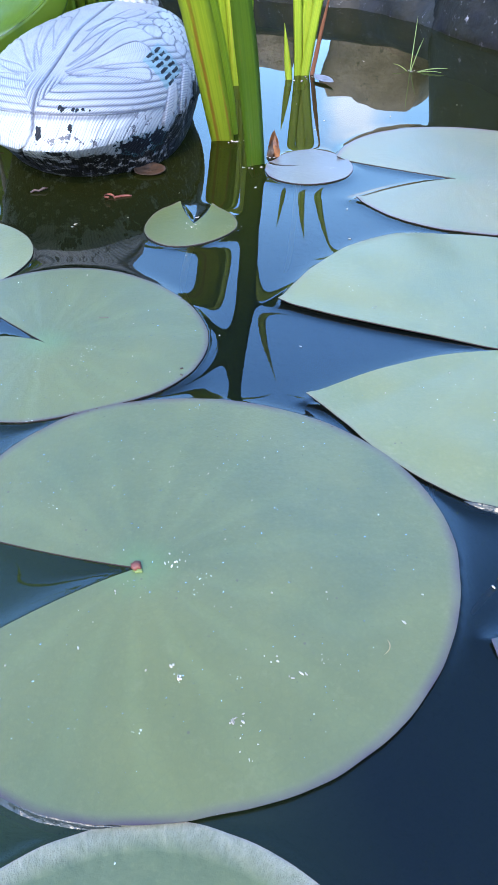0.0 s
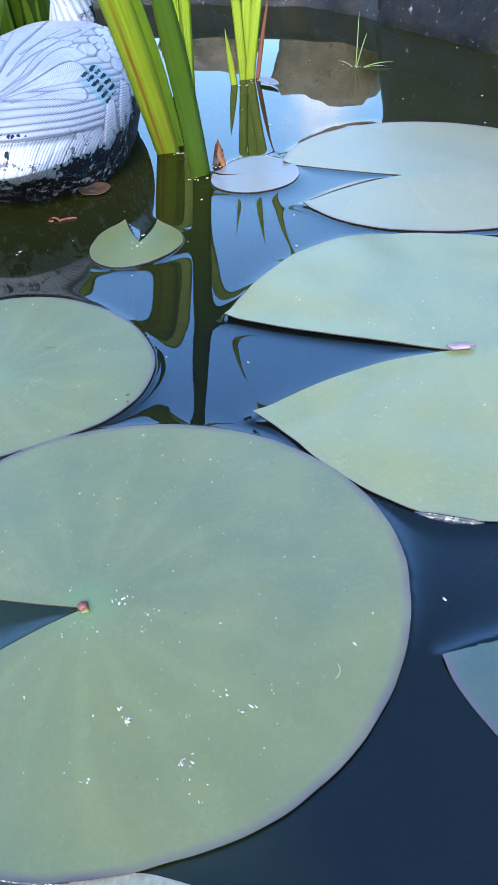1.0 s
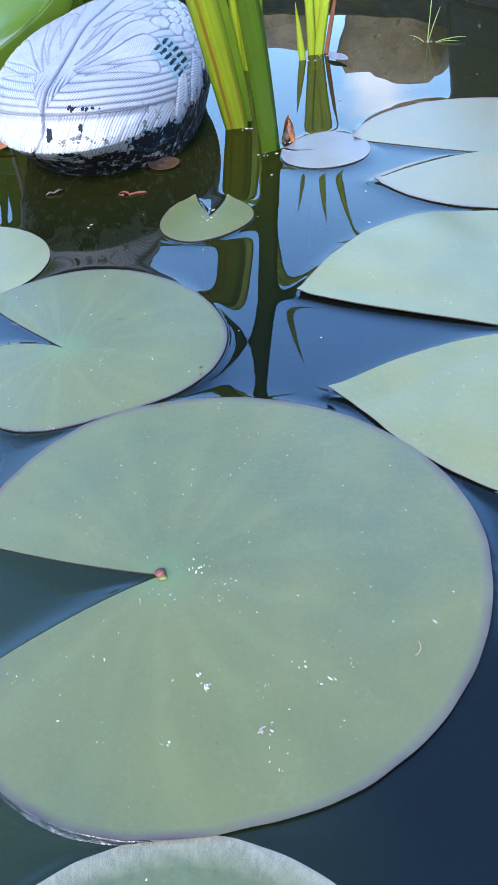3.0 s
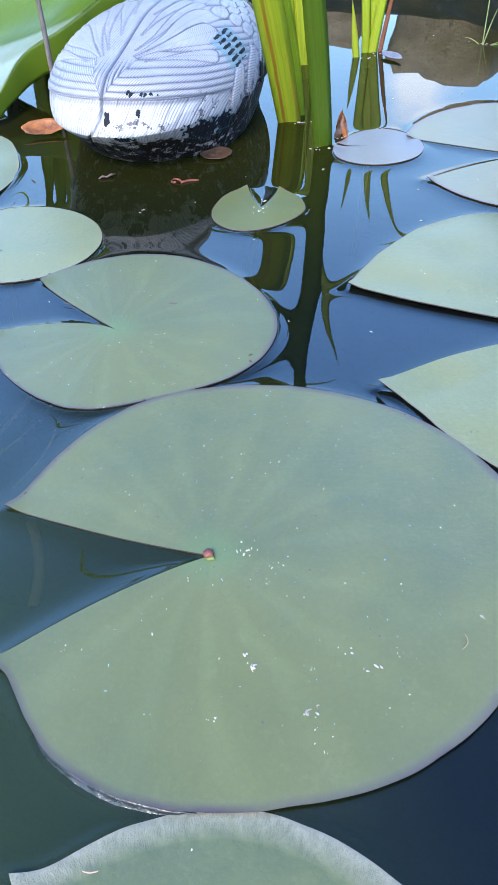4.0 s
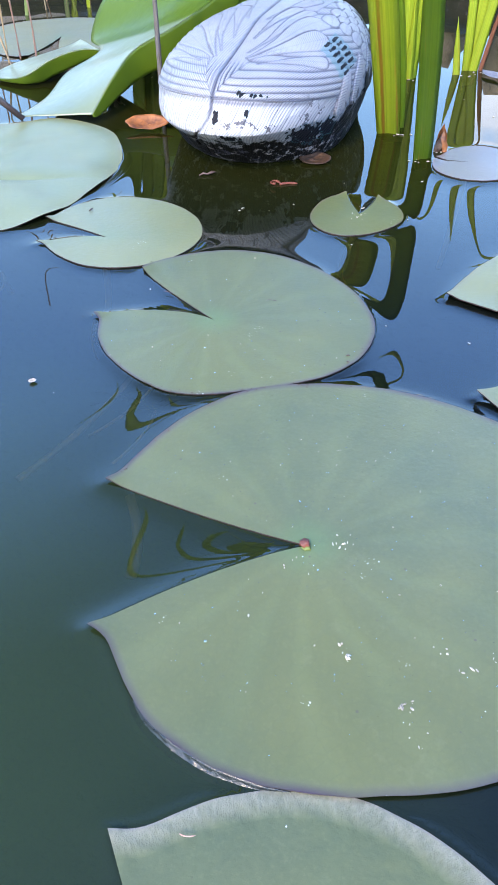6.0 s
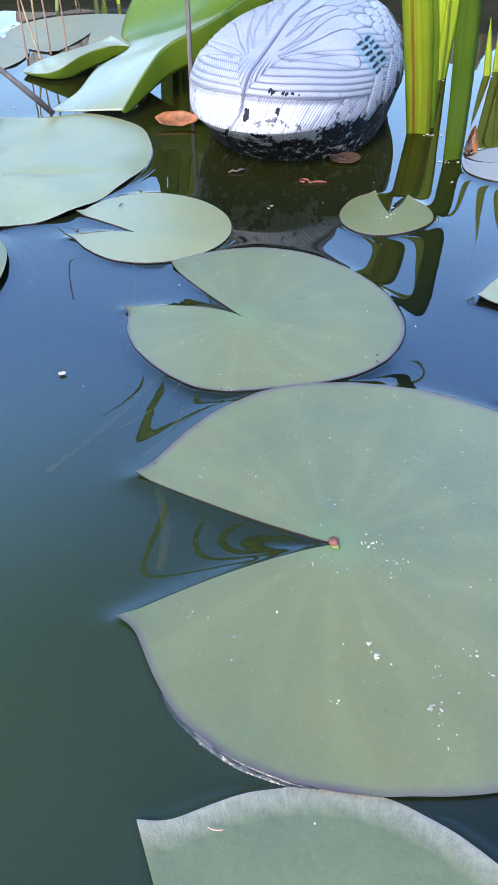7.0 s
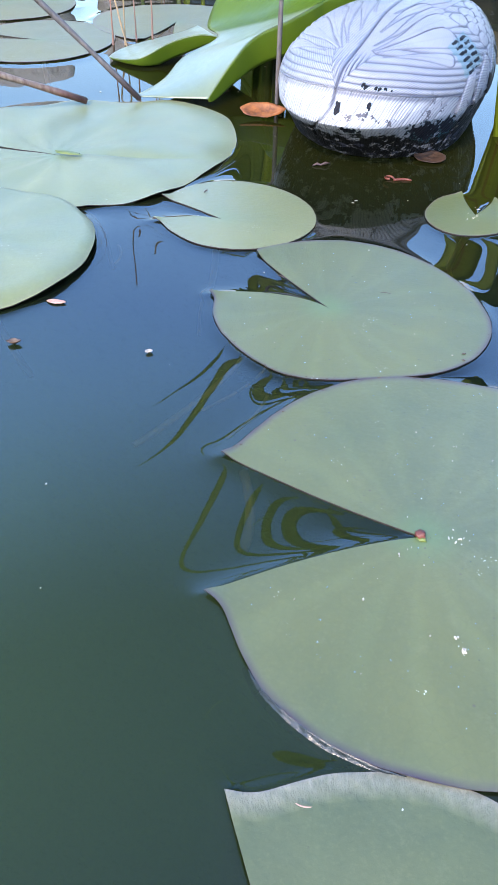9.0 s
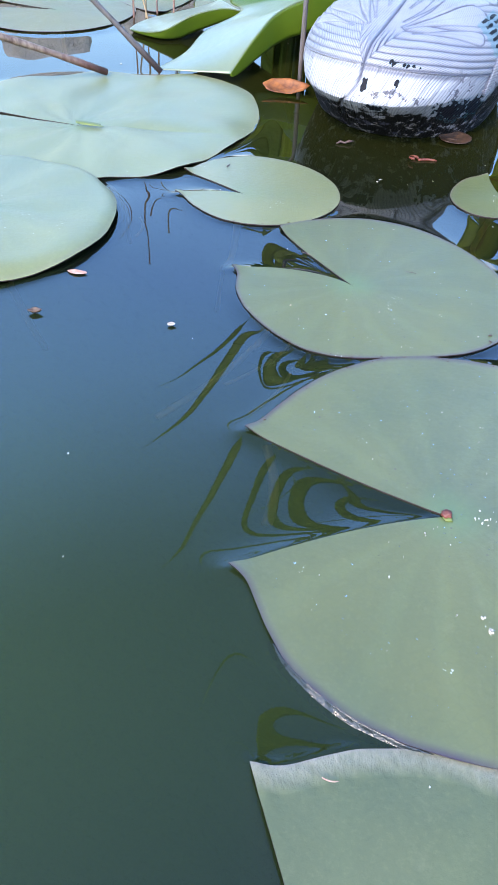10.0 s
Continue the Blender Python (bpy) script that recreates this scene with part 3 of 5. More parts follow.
def lily_pad(spec, top, label, seed, height=0.0022, ruffle=0.0004, rim_lift=0.0003, shape=None, thick=0.0009, stalk=True, rings=26, steps=132, wet=()):
    thing = empty("lily_pad", spec.x, spec.y)
    rho, g = spec.grid(rings, steps)
    gx, gy = g[..., 0], g[..., 1]
    z = height + ruffle * wave(gx, gy, seed, 0.05) * (0.3 + 0.7 * rho[:, None]) + rim_lift * rho[:, None] ** 10
    if shape is not None:
        z = z + shape(gx + spec.x, gy + spec.y, rho[:, None] + 0 * gx)
    # the two tips beside the notch are dark and slightly curled
    tips = np.maximum(np.exp(-(np.hypot(gx - gx[-1, 0], gy - gy[-1, 0]) / 0.007) ** 2), np.exp(-(np.hypot(gx - gx[-1, -1], gy - gy[-1, -1]) / 0.007) ** 2))
    z = z + 0.0022 * tips
    up = np.stack([gx, gy, z], -1).reshape(-1, 3)
    low = np.stack([gx * 0.998, gy * 0.998, z - thick], -1).reshape(-1, 3)
    n, m = rings, steps
    base = n * m
    faces = []
    for i in range(n - 1):
        for j in range(m - 1):
            a = i * m + j
            faces.append((a, a + m, a + m + 1, a + 1))
    top_count = len(faces)
    faces += [tuple(base + v for v in f[::-1]) for f in faces]
    ring = [(n - 1) * m + j for j in range(m)]
    left, right = [i * m for i in range(n)], [i * m + m - 1 for i in range(n)]
    verts = np.concatenate([up, low])
    for chain, flip in ((ring, False), (left, False), (right, True), (list(range(m)), True)):
        at = len(verts)
        verts = np.concatenate([verts, up[chain], low[chain]])
        w = len(chain)
        for k in range(w - 1):
            f = (at + k, at + w + k, at + w + k + 1, at + k + 1)
            faces.append(f[::-1] if flip else f)
    blade = mesh_part("leaf_blade", verts.tolist(), faces, (top, PAD_UNDER), thing)
    attr = blade.data.attributes.new("rim", "FLOAT", "POINT")
    edge = np.maximum(np.repeat(rho, m).reshape(n, m), tips)
    attr.data.foreach_set("value", np.concatenate([edge.ravel(), edge.ravel(), np.ones(len(verts) - 2 * base)]))
    idx = np.zeros(len(faces), int)
    idx[top_count:] = 1
    blade.data.polygons.foreach_set("material_index", idx)
    for first, last in wet:
        # water drawn up against the leaf's edge
        drop = np.array([-0.0006, 0.0, 0.0004, 0.0008, 0.0012, 0.0017, 0.0023, 0.0031, 0.0042])
        count = 120
        span = np.radians(np.linspace(first, last, count))
        swell = np.clip(np.sin(np.linspace(0, math.pi, count)), 0, 1) ** 0.4
        lift = height + (near_rim(np.cos(span), np.sin(span), np.ones(count)) if shape is near_rim else 0.0015 if shape is right_fold else 0)
        film, cells = [], []
        for i, a in enumerate(span):
            r = float(spec.radius(a))
            top_z = float(lift[i] if np.ndim(lift) else lift)
            for d in drop:
                out_d = r + d * (0.3 + 0.7 * swell[i])
                film.append((out_d * math.cos(a), out_d * math.sin(a), 0.0002 + top_z * swell[i] * math.exp(-max(d, 0) / 0.0016) - (0.0004 if d > 0.004 else 0)))
        w = len(drop)
        for i in range(count - 1):
            for j in range(w - 1):
                cells.append((i * w + j, i * w + j + 1, (i + 1) * w + j + 1, (i + 1) * w + j))
        mesh_part("wet_edge", film, cells, WET, thing)
    if stalk:
        rng = random.Random(seed)
        foot = (rng.uniform(-0.08, 0.08), rng.uniform(0.02, 0.1), -0.3)
        part("stalk", tube(bent((0, 0, height - 0.003), foot, (0, 0, -0.03)), [0.003] * 7), STALK_SUNK, thing)
    return tagged(thing, label, "lily pad", "water lily pads")


PADS = {
    "big": Pad(-0.0010, -0.0030, (0.1292, 0.0226, 0.0080, 0.0025, 0.0006, 0.0025, 0.0019, 0.0006, -0.0003, -0.0013, 0.0003, 0.0006, 0.0003), -144.9, 166.6, 185.1, (0.55, 0.6), (0.70, 0.8), (0.0075, 0.0047)),
    "middle": Pad(-0.0900, 0.1900, (0.0944, 0.0113, 0.0104, 0.0013, 0.0001, 0.0036, 0.0001, 0.0009, -0.0009, 0.0008, -0.0008, -0.0008, 0.0003), -175.3, 138.7, 141.7, (0.10, 0.6), (0.15, 3.0), (0.0066, -0.0028)),
    "third": Pad(-0.2050, 0.2990, (0.0648, 0.0094, 0.0154, 0.0009, -0.0007, 0.0009, 0.0005, 0.0002, 0.0004), -160.3, 158.8, 169.6, (0.00, 0.6), (1.45, 0.6), (0.0057, 0.0041)),
    "small": Pad(-0.0010, 0.3770, (0.0404, -0.0035, -0.0007, -0.0010, 0.0017, 0.0018, -0.0006), -249.9, 69.8, 91.5, (1.45, 0.6), (1.60, 0.6), (0.0012, 0.0014)),
    "front": Pad(0.0100, -0.2450, (0.1193, 0.0058, 0.0011, -0.0007, 0.0019, -0.0010, -0.0006, 0.0006, -0.0006, 0.0002, 0.0006, -0.0005, -0.0000), -155.0, 124.4, 165.0, (0.95, 0.8), (0.95, 0.8), (0.0, 0.0050)),
    "right": Pad(0.2250, 0.1900, (0.1621, 0.0061, 0.0131, -0.0006, -0.0010, 0.0014, 0.0030, 0.0008, -0.0012, -0.0029, -0.0001), -157.4, 159.7, 165.9, (0.40, 0.6), (0.50, 3.0), (0.0059, 0.0006)),
    "far_right": Pad(0.2490, 0.4860, (0.1404, 0.0269, 0.0111, 0.0065, -0.0020, 0.0040, -0.0008, -0.0007, -0.0002), -153.4, 157.5, 168.0, (0.50, 0.6), (0.60, 0.8), (0.0025, 0.0)),
    "round": Pad(0.0970, 0.5120, (0.0432, 0.0095, -0.0031, -0.0005, 0.0028, 0.0002, -0.0011), -176.0, 176.0, 180.0, (0.7, 0.8), (0.7, 0.8)),
    "left_large": Pad(-0.392, 0.378, (0.1558, -0.0025, 0.0137, -0.0065, 0.0155, -0.0039, 0.0065, 0.0014, -0.0039, 0.0011, -0.0049, -0.0024, -0.0008, -0.0013, 0.0031), -176.0, 178.0, 181.0, (0.6, 0.8), (0.6, 0.8)),
    "left_near": Pad(-0.378, 0.1815, (0.1030, 0.0005, 0.003, -0.0015, 0.0), -210.0, 130.0, 140.0, (0.5, 0.8), (0.5, 0.8)),
    "dull": Pad(0.265, -0.032, (0.100, 0.0, 0.004, 0.004, 0.0), -175.0, 110.0, 147.5, (0.5, 0.8), (0.5, 0.8)),
    "tucked": Pad(0.243, 0.064, (0.044, 0.0, 0.002), -20.0, 330.0, 335.0, (0.5, 0.8), (0.5, 0.8)),
    "back": Pad(-0.616, 0.745, (0.106, 0.0, -0.001, -0.004, 0.002), -160.0, 175.0, 187.5, (0.4, 0.8), (0.4, 0.8)),
    "back_left": Pad(-0.77, 0.913, (0.11, 0.0, 0.0, 0.003, 0.002), -100.0, 240.0, 250.0, (0.5, 0.8), (0.5, 0.8)),
    "back_mid": Pad(-0.475, 0.905, (0.125, 0.01, 0.0, 0.01, 0.0), -70.0, 265.0, 277.5, (0.5, 0.8), (0.5, 0.8)),
}


def right_fold(px, py, rho):
    """The near lobe is creased from the hub towards its tip and its edge by the notch stands up; the far lobe tilts back, its edge raised over the water."""
    dx, dy = px - 0.225, py - 0.190
    west = smooth(0.0, 0.06, -dx)
    crease = -0.515 * dx + 0.857 * dy
    facet = np.where(crease > 0, 0.11 * np.clip(crease, 0, 0.05), 0.050 * np.clip(-crease, 0, 0.03))
    lip = 0.0014 * np.exp(-((dy + 0.30 * dx) / 0.014) ** 2)
    lobes = np.where(dy < 0, facet * np.where(crease < 0, 1 - 0.9 * rho ** 6, 1.0), lip + 0.010 * np.clip(dy / 0.16, 0, 1) ** 1.5 * (1 - 0.7 * rho ** 8))
    return 0.0003 + west * lobes + 0.0008 * wave(px, py, 3, 0.05) * rho


def near_rim(px, py, rho):
    """The rim on one side stands a little clear of the water."""
    a = np.arctan2(py, px)
    return 0.0012 * rho ** 7 * np.clip(0.6 + np.cos(a + radians(55)), 0, 1)


def crinkled_rim(px, py, rho):
    """The far rim bends down and is finely crinkled."""
    a = np.arctan2(py + 0.245, px - 0.010)
    return 0.003 - 0.0035 * np.clip((rho - 0.72) / 0.28, 0, 1) ** 2 + 0.00035 * np.sin(a * 70 + 4 * np.sin(rho * 30) + 2 * np.sin(a * 23)) * np.clip((rho - 0.7) / 0.2, 0, 1) * (1 - np.clip((rho - 0.95) / 0.05, 0, 1))


def bent_rim(px, py, rho):
    a = np.arctan2(py - 0.1815, px + 0.378)
    return 0.002 - 0.0045 * np.clip((rho - 0.90) / 0.10, 0, 1) ** 2 * np.clip(0.35 + np.sin(a), 0, 1) - 0.006 * np.clip(0.3 - np.sin(a), 0, 1) * np.clip((rho - 0.8) / 0.2, 0, 1) ** 2 + 0.0012 * wave(px, py, 9, 0.06) * rho + 0.0009 * np.sin(9 * a + 4 * rho) * rho


def far_lift(px, py, rho):
    return 0.012 * np.clip((py - 0.50) / 0.12, 0, 1) ** 2 * np.clip((px + 0.45) / 0.2, 0, 1) + 0.0017 * wave(px, py, 5, 0.07) * (0.3 + rho) + 0.0036 * (1 - np.exp(-np.abs(py - 0.385 - 0.16 * (px + 0.4)) / 0.010)) * np.clip((px + 0.39) / 0.05, 0, 1) * (1 - 0.9 * rho ** 3) + 0.0012 * rho * np.sin(11 * np.arctan2(py - 0.378, px + 0.401) + 6 * rho)


lily_pad(PADS["big"], PAD_SAGE, "large sage-green lily pad with a purplish rim, floating flat", 1, rings=40, steps=240, shape=near_rim, wet=((-124, -84),))
lily_pad(PADS["middle"], PAD_SAGE, "sage-green notched lily pad touching the largest pad", 2, rings=30, steps=180)
lily_pad(PADS["third"], PAD_MINT, "small pale green lily pad with a narrow notch", 3)
lily_pad(PADS["small"], PAD_OLIVE, "tiny olive lily pad with a nibbled notch", 4)
lily_pad(PADS["front"], PAD_RIM_SHEEN, "grey-green lily pad with a crinkled rim, silvery sheen painted on", 6, ruffle=0.0003, rim_lift=0.0, shape=crinkled_rim, steps=260, rings=44)
lily_pad(PADS["right"], PAD_MINT, "large mint-green lily pad with a deep open notch", 7, ruffle=0.0006, shape=right_fold, steps=200, rings=32, wet=((-112, -98), (-94, -84)))
lily_pad(PADS["far_right"], PAD_HAZE, "blue-grey lily pad mirroring the sky", 8, rings=32, steps=200)
lily_pad(PADS["round"], PAD_VIOLET, "small round violet-grey lily pad beside a brown bud", 9)
lily_pad(PADS["left_large"], PAD_PALE, "large pale bluish-green lily pad with wavy edges", 10, ruffle=0.0009, shape=far_lift, height=0.0030, rings=64, steps=280)
lily_pad(PADS["left_near"], PAD_PALE, "pale bluish-green round lily pad with a rim bent down", 11, rim_lift=0.0, height=0.0080, shape=bent_rim, rings=40, steps=180)
lily_pad(PADS["dull"], PAD_SHADED, "dark lily pad lying just awash, shade put into its colour", 12, height=0.0014)
lily_pad(PADS["tucked"], PAD_OLIVE, "small yellowish-olive lily pad tucked under the mint-green one", 16, height=0.0018)
lily_pad(PADS["back"], PAD_AGED, "grey-green lily pad in the back of the pond", 13)
lily_pad(PADS["back_left"], PAD_AGED, "grey-green lily pad near the stone edge", 14)
lily_pad(PADS["back_mid"], PAD_AGED, "ageing grey-green lily pad with specks, behind the curled leaf", 15)


# ---------------------------------------------------------------- water, liner and ground
POND = (-0.2, 0.35)
EDGE = ((-180, 1.12), (-135, 1.0), (-90, 0.85), (-45, 0.9), (0, 0.9), (25, 0.87), (39, 0.85), (52, 0.898), (61, 0.958), (75, 0.97), (90, 0.96), (115, 1.05), (140, 1.15), (160, 1.15), (180, 1.12))


def edge_radius(a):
    return np.interp(np.degrees(a), [p[0] for p in EDGE], [p[1] for p in EDGE])


def axis_lines(lo, a, b, hi, fine, coarse):
    return np.concatenate([np.arange(lo, a, coarse), np.arange(a, b, fine), np.arange(b, hi + coarse, coarse)])


def build_water():
    xs = axis_lines(-1.45, -0.46, 0.36, 0.85, 0.0021, 0.010)
    ys = axis_lines(-0.65, -0.20, 0.62, 1.45, 0.0021, 0.009)
    gx, gy = np.meshgrid(xs, ys)
    px, py = gx.ravel(), gy.ravel()
    z = np.zeros_like(px)
    near = np.full_like(px, 1.0)
    inside = np.zeros(px.shape, bool)
    for p in PADS.values():
        reach = np.hypot(px - p.x, py - p.y) < p.series[0] * 1.5 + 0.06
        idx = np.nonzero(reach)[0]
        line = p.outline()
        best = np.full(len(idx), 1.0)
        for s in range(0, len(line), 24):
            seg = line[s:s + 24]
            d = np.hypot(px[idx, None] - seg[None, :, 0], py[idx, None] - seg[None, :, 1]).min(1)
            best = np.minimum(best, d)
        near[idx] = np.minimum(near[idx], best)
        inside[idx] |= p.depth_inside(px[idx], py[idx]) > 0
    z += 0.0017 * np.exp(-near / 0.0056)
    z[inside] = 0.0017 * np.exp(-near[inside] / 0.003)
    z += 0.00012 * wave(px, py, 77, 0.22)
    ny, nx = gx.shape
    a = (np.arange(ny - 1)[:, None] * nx + np.arange(nx - 1)[None, :]).ravel()
    faces = np.stack([a, a + 1, a + nx + 1, a + nx], -1)
    cx, cy = px[faces].mean(1), py[faces].mean(1)
    ang = np.arctan2(cy - POND[1], cx - POND[0])
    keep = np.hypot(cx - POND[0], cy - POND[1]) < edge_radius(ang) + 0.03
    faces = faces[keep]
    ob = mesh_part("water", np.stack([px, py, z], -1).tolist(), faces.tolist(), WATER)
    return tagged(ob, "murky green pond water mirroring the blue sky", "water", kind="structure")


build_water()


def ring_sheet(name, rows, material, steps=240, wobble=0.0, seed=0):
    """A sheet round the pond: rows of (offset from the edge, height); with wobble the folds of a liner."""
    verts, faces = [], []
    for r, (off, h) in enumerate(rows):
        for j in range(steps):
            a = -math.pi + 2 * math.pi * j / steps
            e = float(edge_radius(a)) + off
            w = wobble * (noise.noise((math.cos(a) * 9, math.sin(a) * 9, r * 0.35 + seed)) + 0.5 * noise.noise((math.cos(a) * 26, math.sin(a) * 26, r * 0.5 + seed)))
            e += w
            verts.append((POND[0] + e * math.cos(a), POND[1] + e * math.sin(a), h + w * 0.5 * (off > 0.02)))
    for r in range(len(rows) - 1):
        for j in range(steps):
            k = (j + 1) % steps
            faces.append((r * steps + j, r * steps + k, (r + 1) * steps + k, (r + 1) * steps + j))
    if rows[0][0] < -0.5:
        faces.append(tuple(range(steps))[::-1])
    return mesh_part(name, verts, faces, material)


tagged(ring_sheet("ground", ((-0.8, -0.42), (-0.3, -0.40), (-0.04, -0.2), (0.0, -0.05), (0.05, 0.035), (0.12, 0.05), (0.5, 0.06), (2, 0.06), (12, 0.05), (90, 0.0), (900, -1.0)), SOIL),
       "dark soil and grass round the pond", "ground", kind="structure")
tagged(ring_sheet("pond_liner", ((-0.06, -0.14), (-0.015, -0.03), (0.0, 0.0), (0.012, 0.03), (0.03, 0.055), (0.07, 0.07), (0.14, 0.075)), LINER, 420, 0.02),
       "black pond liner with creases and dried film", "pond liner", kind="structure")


def raised_bank():
    """The liner drawn up over a raised edge on one side of the pond."""
    bm = bmesh.new()
    cols, rows = 60, 14
    grid = []
    for i in range(cols + 1):
        s = i / cols
        a = radians(55.5 - 75 * s)
        row = []
        for j in range(rows + 1):
            q = j / rows
            rise = min(1, i / 2) * min(1, (cols - i) / 3)
            h = -0.03 + (0.27 if q > 0.5 else 0.54 * q) * (0.25 + 0.75 * rise) + 0.01 * math.sin(9 * s)
            off = 0.0 + 0.05 * min(q * 2, 1) + max(0, q - 0.5) * 0.36
            w = 0.014 * noise.noise((s * 14, q * 3.0, 3.1)) + 0.006 * noise.noise((s * 45, q * 9, 1.0))
            e = float(edge_radius(a)) + off - 0.012 + w
            row.append(bm.verts.new((POND[0] + e * math.cos(a), POND[1] + e * math.sin(a), h + w * q)))
        grid.append(row)
    for i in range(cols):
        for j in range(rows):
            bm.faces.new((grid[i][j], grid[i][j + 1], grid[i + 1][j + 1], grid[i + 1][j]))
    ob = part("raised_liner_edge", bm, LINER)
    mod = ob.modifiers.new("thick", "SOLIDIFY")
    mod.thickness, mod.offset = 0.004, -1
    tagged(ob, "black liner drawn up over a raised pond edge", "pond liner", kind="structure")


raised_bank()


def stone(x, y, z, sx, sy, sz, turn, seed, material, label):
    bm = bmesh.new()
    bmesh.ops.create_icosphere(bm, subdivisions=4, radius=1.0)
    for v in bm.verts:
        c = v.co.copy()
        m = max(abs(c.x), abs(c.y), abs(c.z))
        c = c.lerp(c / m, 0.55)
        c *= 1 + 0.16 * noise.noise(c * 1.3 + Vector((seed, 0, 0))) + 0.06 * noise.noise(c * 4 + Vector((0, seed, 0)))
        v.co = (c.x * sx, c.y * sy, c.z * sz)
    ob = part("edging_stone", bm, material)
    ob.matrix_world = pose(x, y, z, 0, 0, turn)
    return tagged(ob, label, "stone", "edging stones")


def stones():
    for k, (deg, size, tall, mat) in enumerate(((64, 0.17, 0.085, STONE_BROWN), (77, 0.15, 0.055, STONE_BROWN), (90, 0.17, 0.05, STONE_GREY), (104, 0.15, 0.07, STONE_GREY), (117, 0.16, 0.10, STONE_GREY),
                                              (129, 0.17, 0.12, STONE_GREY), (141, 0.16, 0.13, STONE_GREY), (153, 0.18, 0.11, STONE_GREY), (166, 0.17, 0.12, STONE_GREY), (180, 0.16, 0.10, STONE_GREY))):
        a = radians(deg)
        e = float(edge_radius(a if deg < 180 else -math.pi)) + 0.19
        word = "brown" if mat is STONE_BROWN else "grey"
        stone(POND[0] + e * math.cos(a), POND[1] + e * math.sin(a), 0.06 + tall * 0.6, 0.11, size * 0.62, tall, deg, k * 3.7, mat, "rough %s stone on the pond's edge" % word)


stones()


# ---------------------------------------------------------------- the floating decoy
def plume(layers, x, y, base, tip, half, taper=0.2, wide_at=0.75, pitch=0.0026, slant=0.9, quill=0.5, raise_by=0.7):
    """Lay one moulded feather over the relief: x and y are flat coordinates, base and tip its ends, half its half width."""
    relief, groove_shade, phase = layers
    dx, dy = tip[0] - base[0], tip[1] - base[1]
    length = math.hypot(dx, dy)
    t = ((x - base[0]) * dx + (y - base[1]) * dy) / length
    d = ((x - base[0]) * -dy + (y - base[1]) * dx) / length
    q = t / length
    w = half * np.where(q < wide_at, taper + (1 - taper) * smooth(0, wide_at, q), np.sqrt(np.clip(1 - ((q - wide_at) / (1 - wide_at)) ** 2, 0, 1)))
    inside = (q > 0) & (q < 1) & (np.abs(d) < w)
    gap = np.minimum(w - np.abs(d), (1 - q) * length)
    edge = np.exp(-(gap / 0.0011) ** 2)
    mid = np.exp(-(d / 0.0007) ** 2) * quill
    phase[inside] = ((t - slant * np.abs(d)) * 2 * math.pi / pitch)[inside]
    relief[inside] = (raise_by * (1 - q * 0.4) - 1.1 * edge - 0.4 * mid)[inside]
    groove_shade[inside] = np.maximum(0.72 * edge, mid * 0.6)[inside]


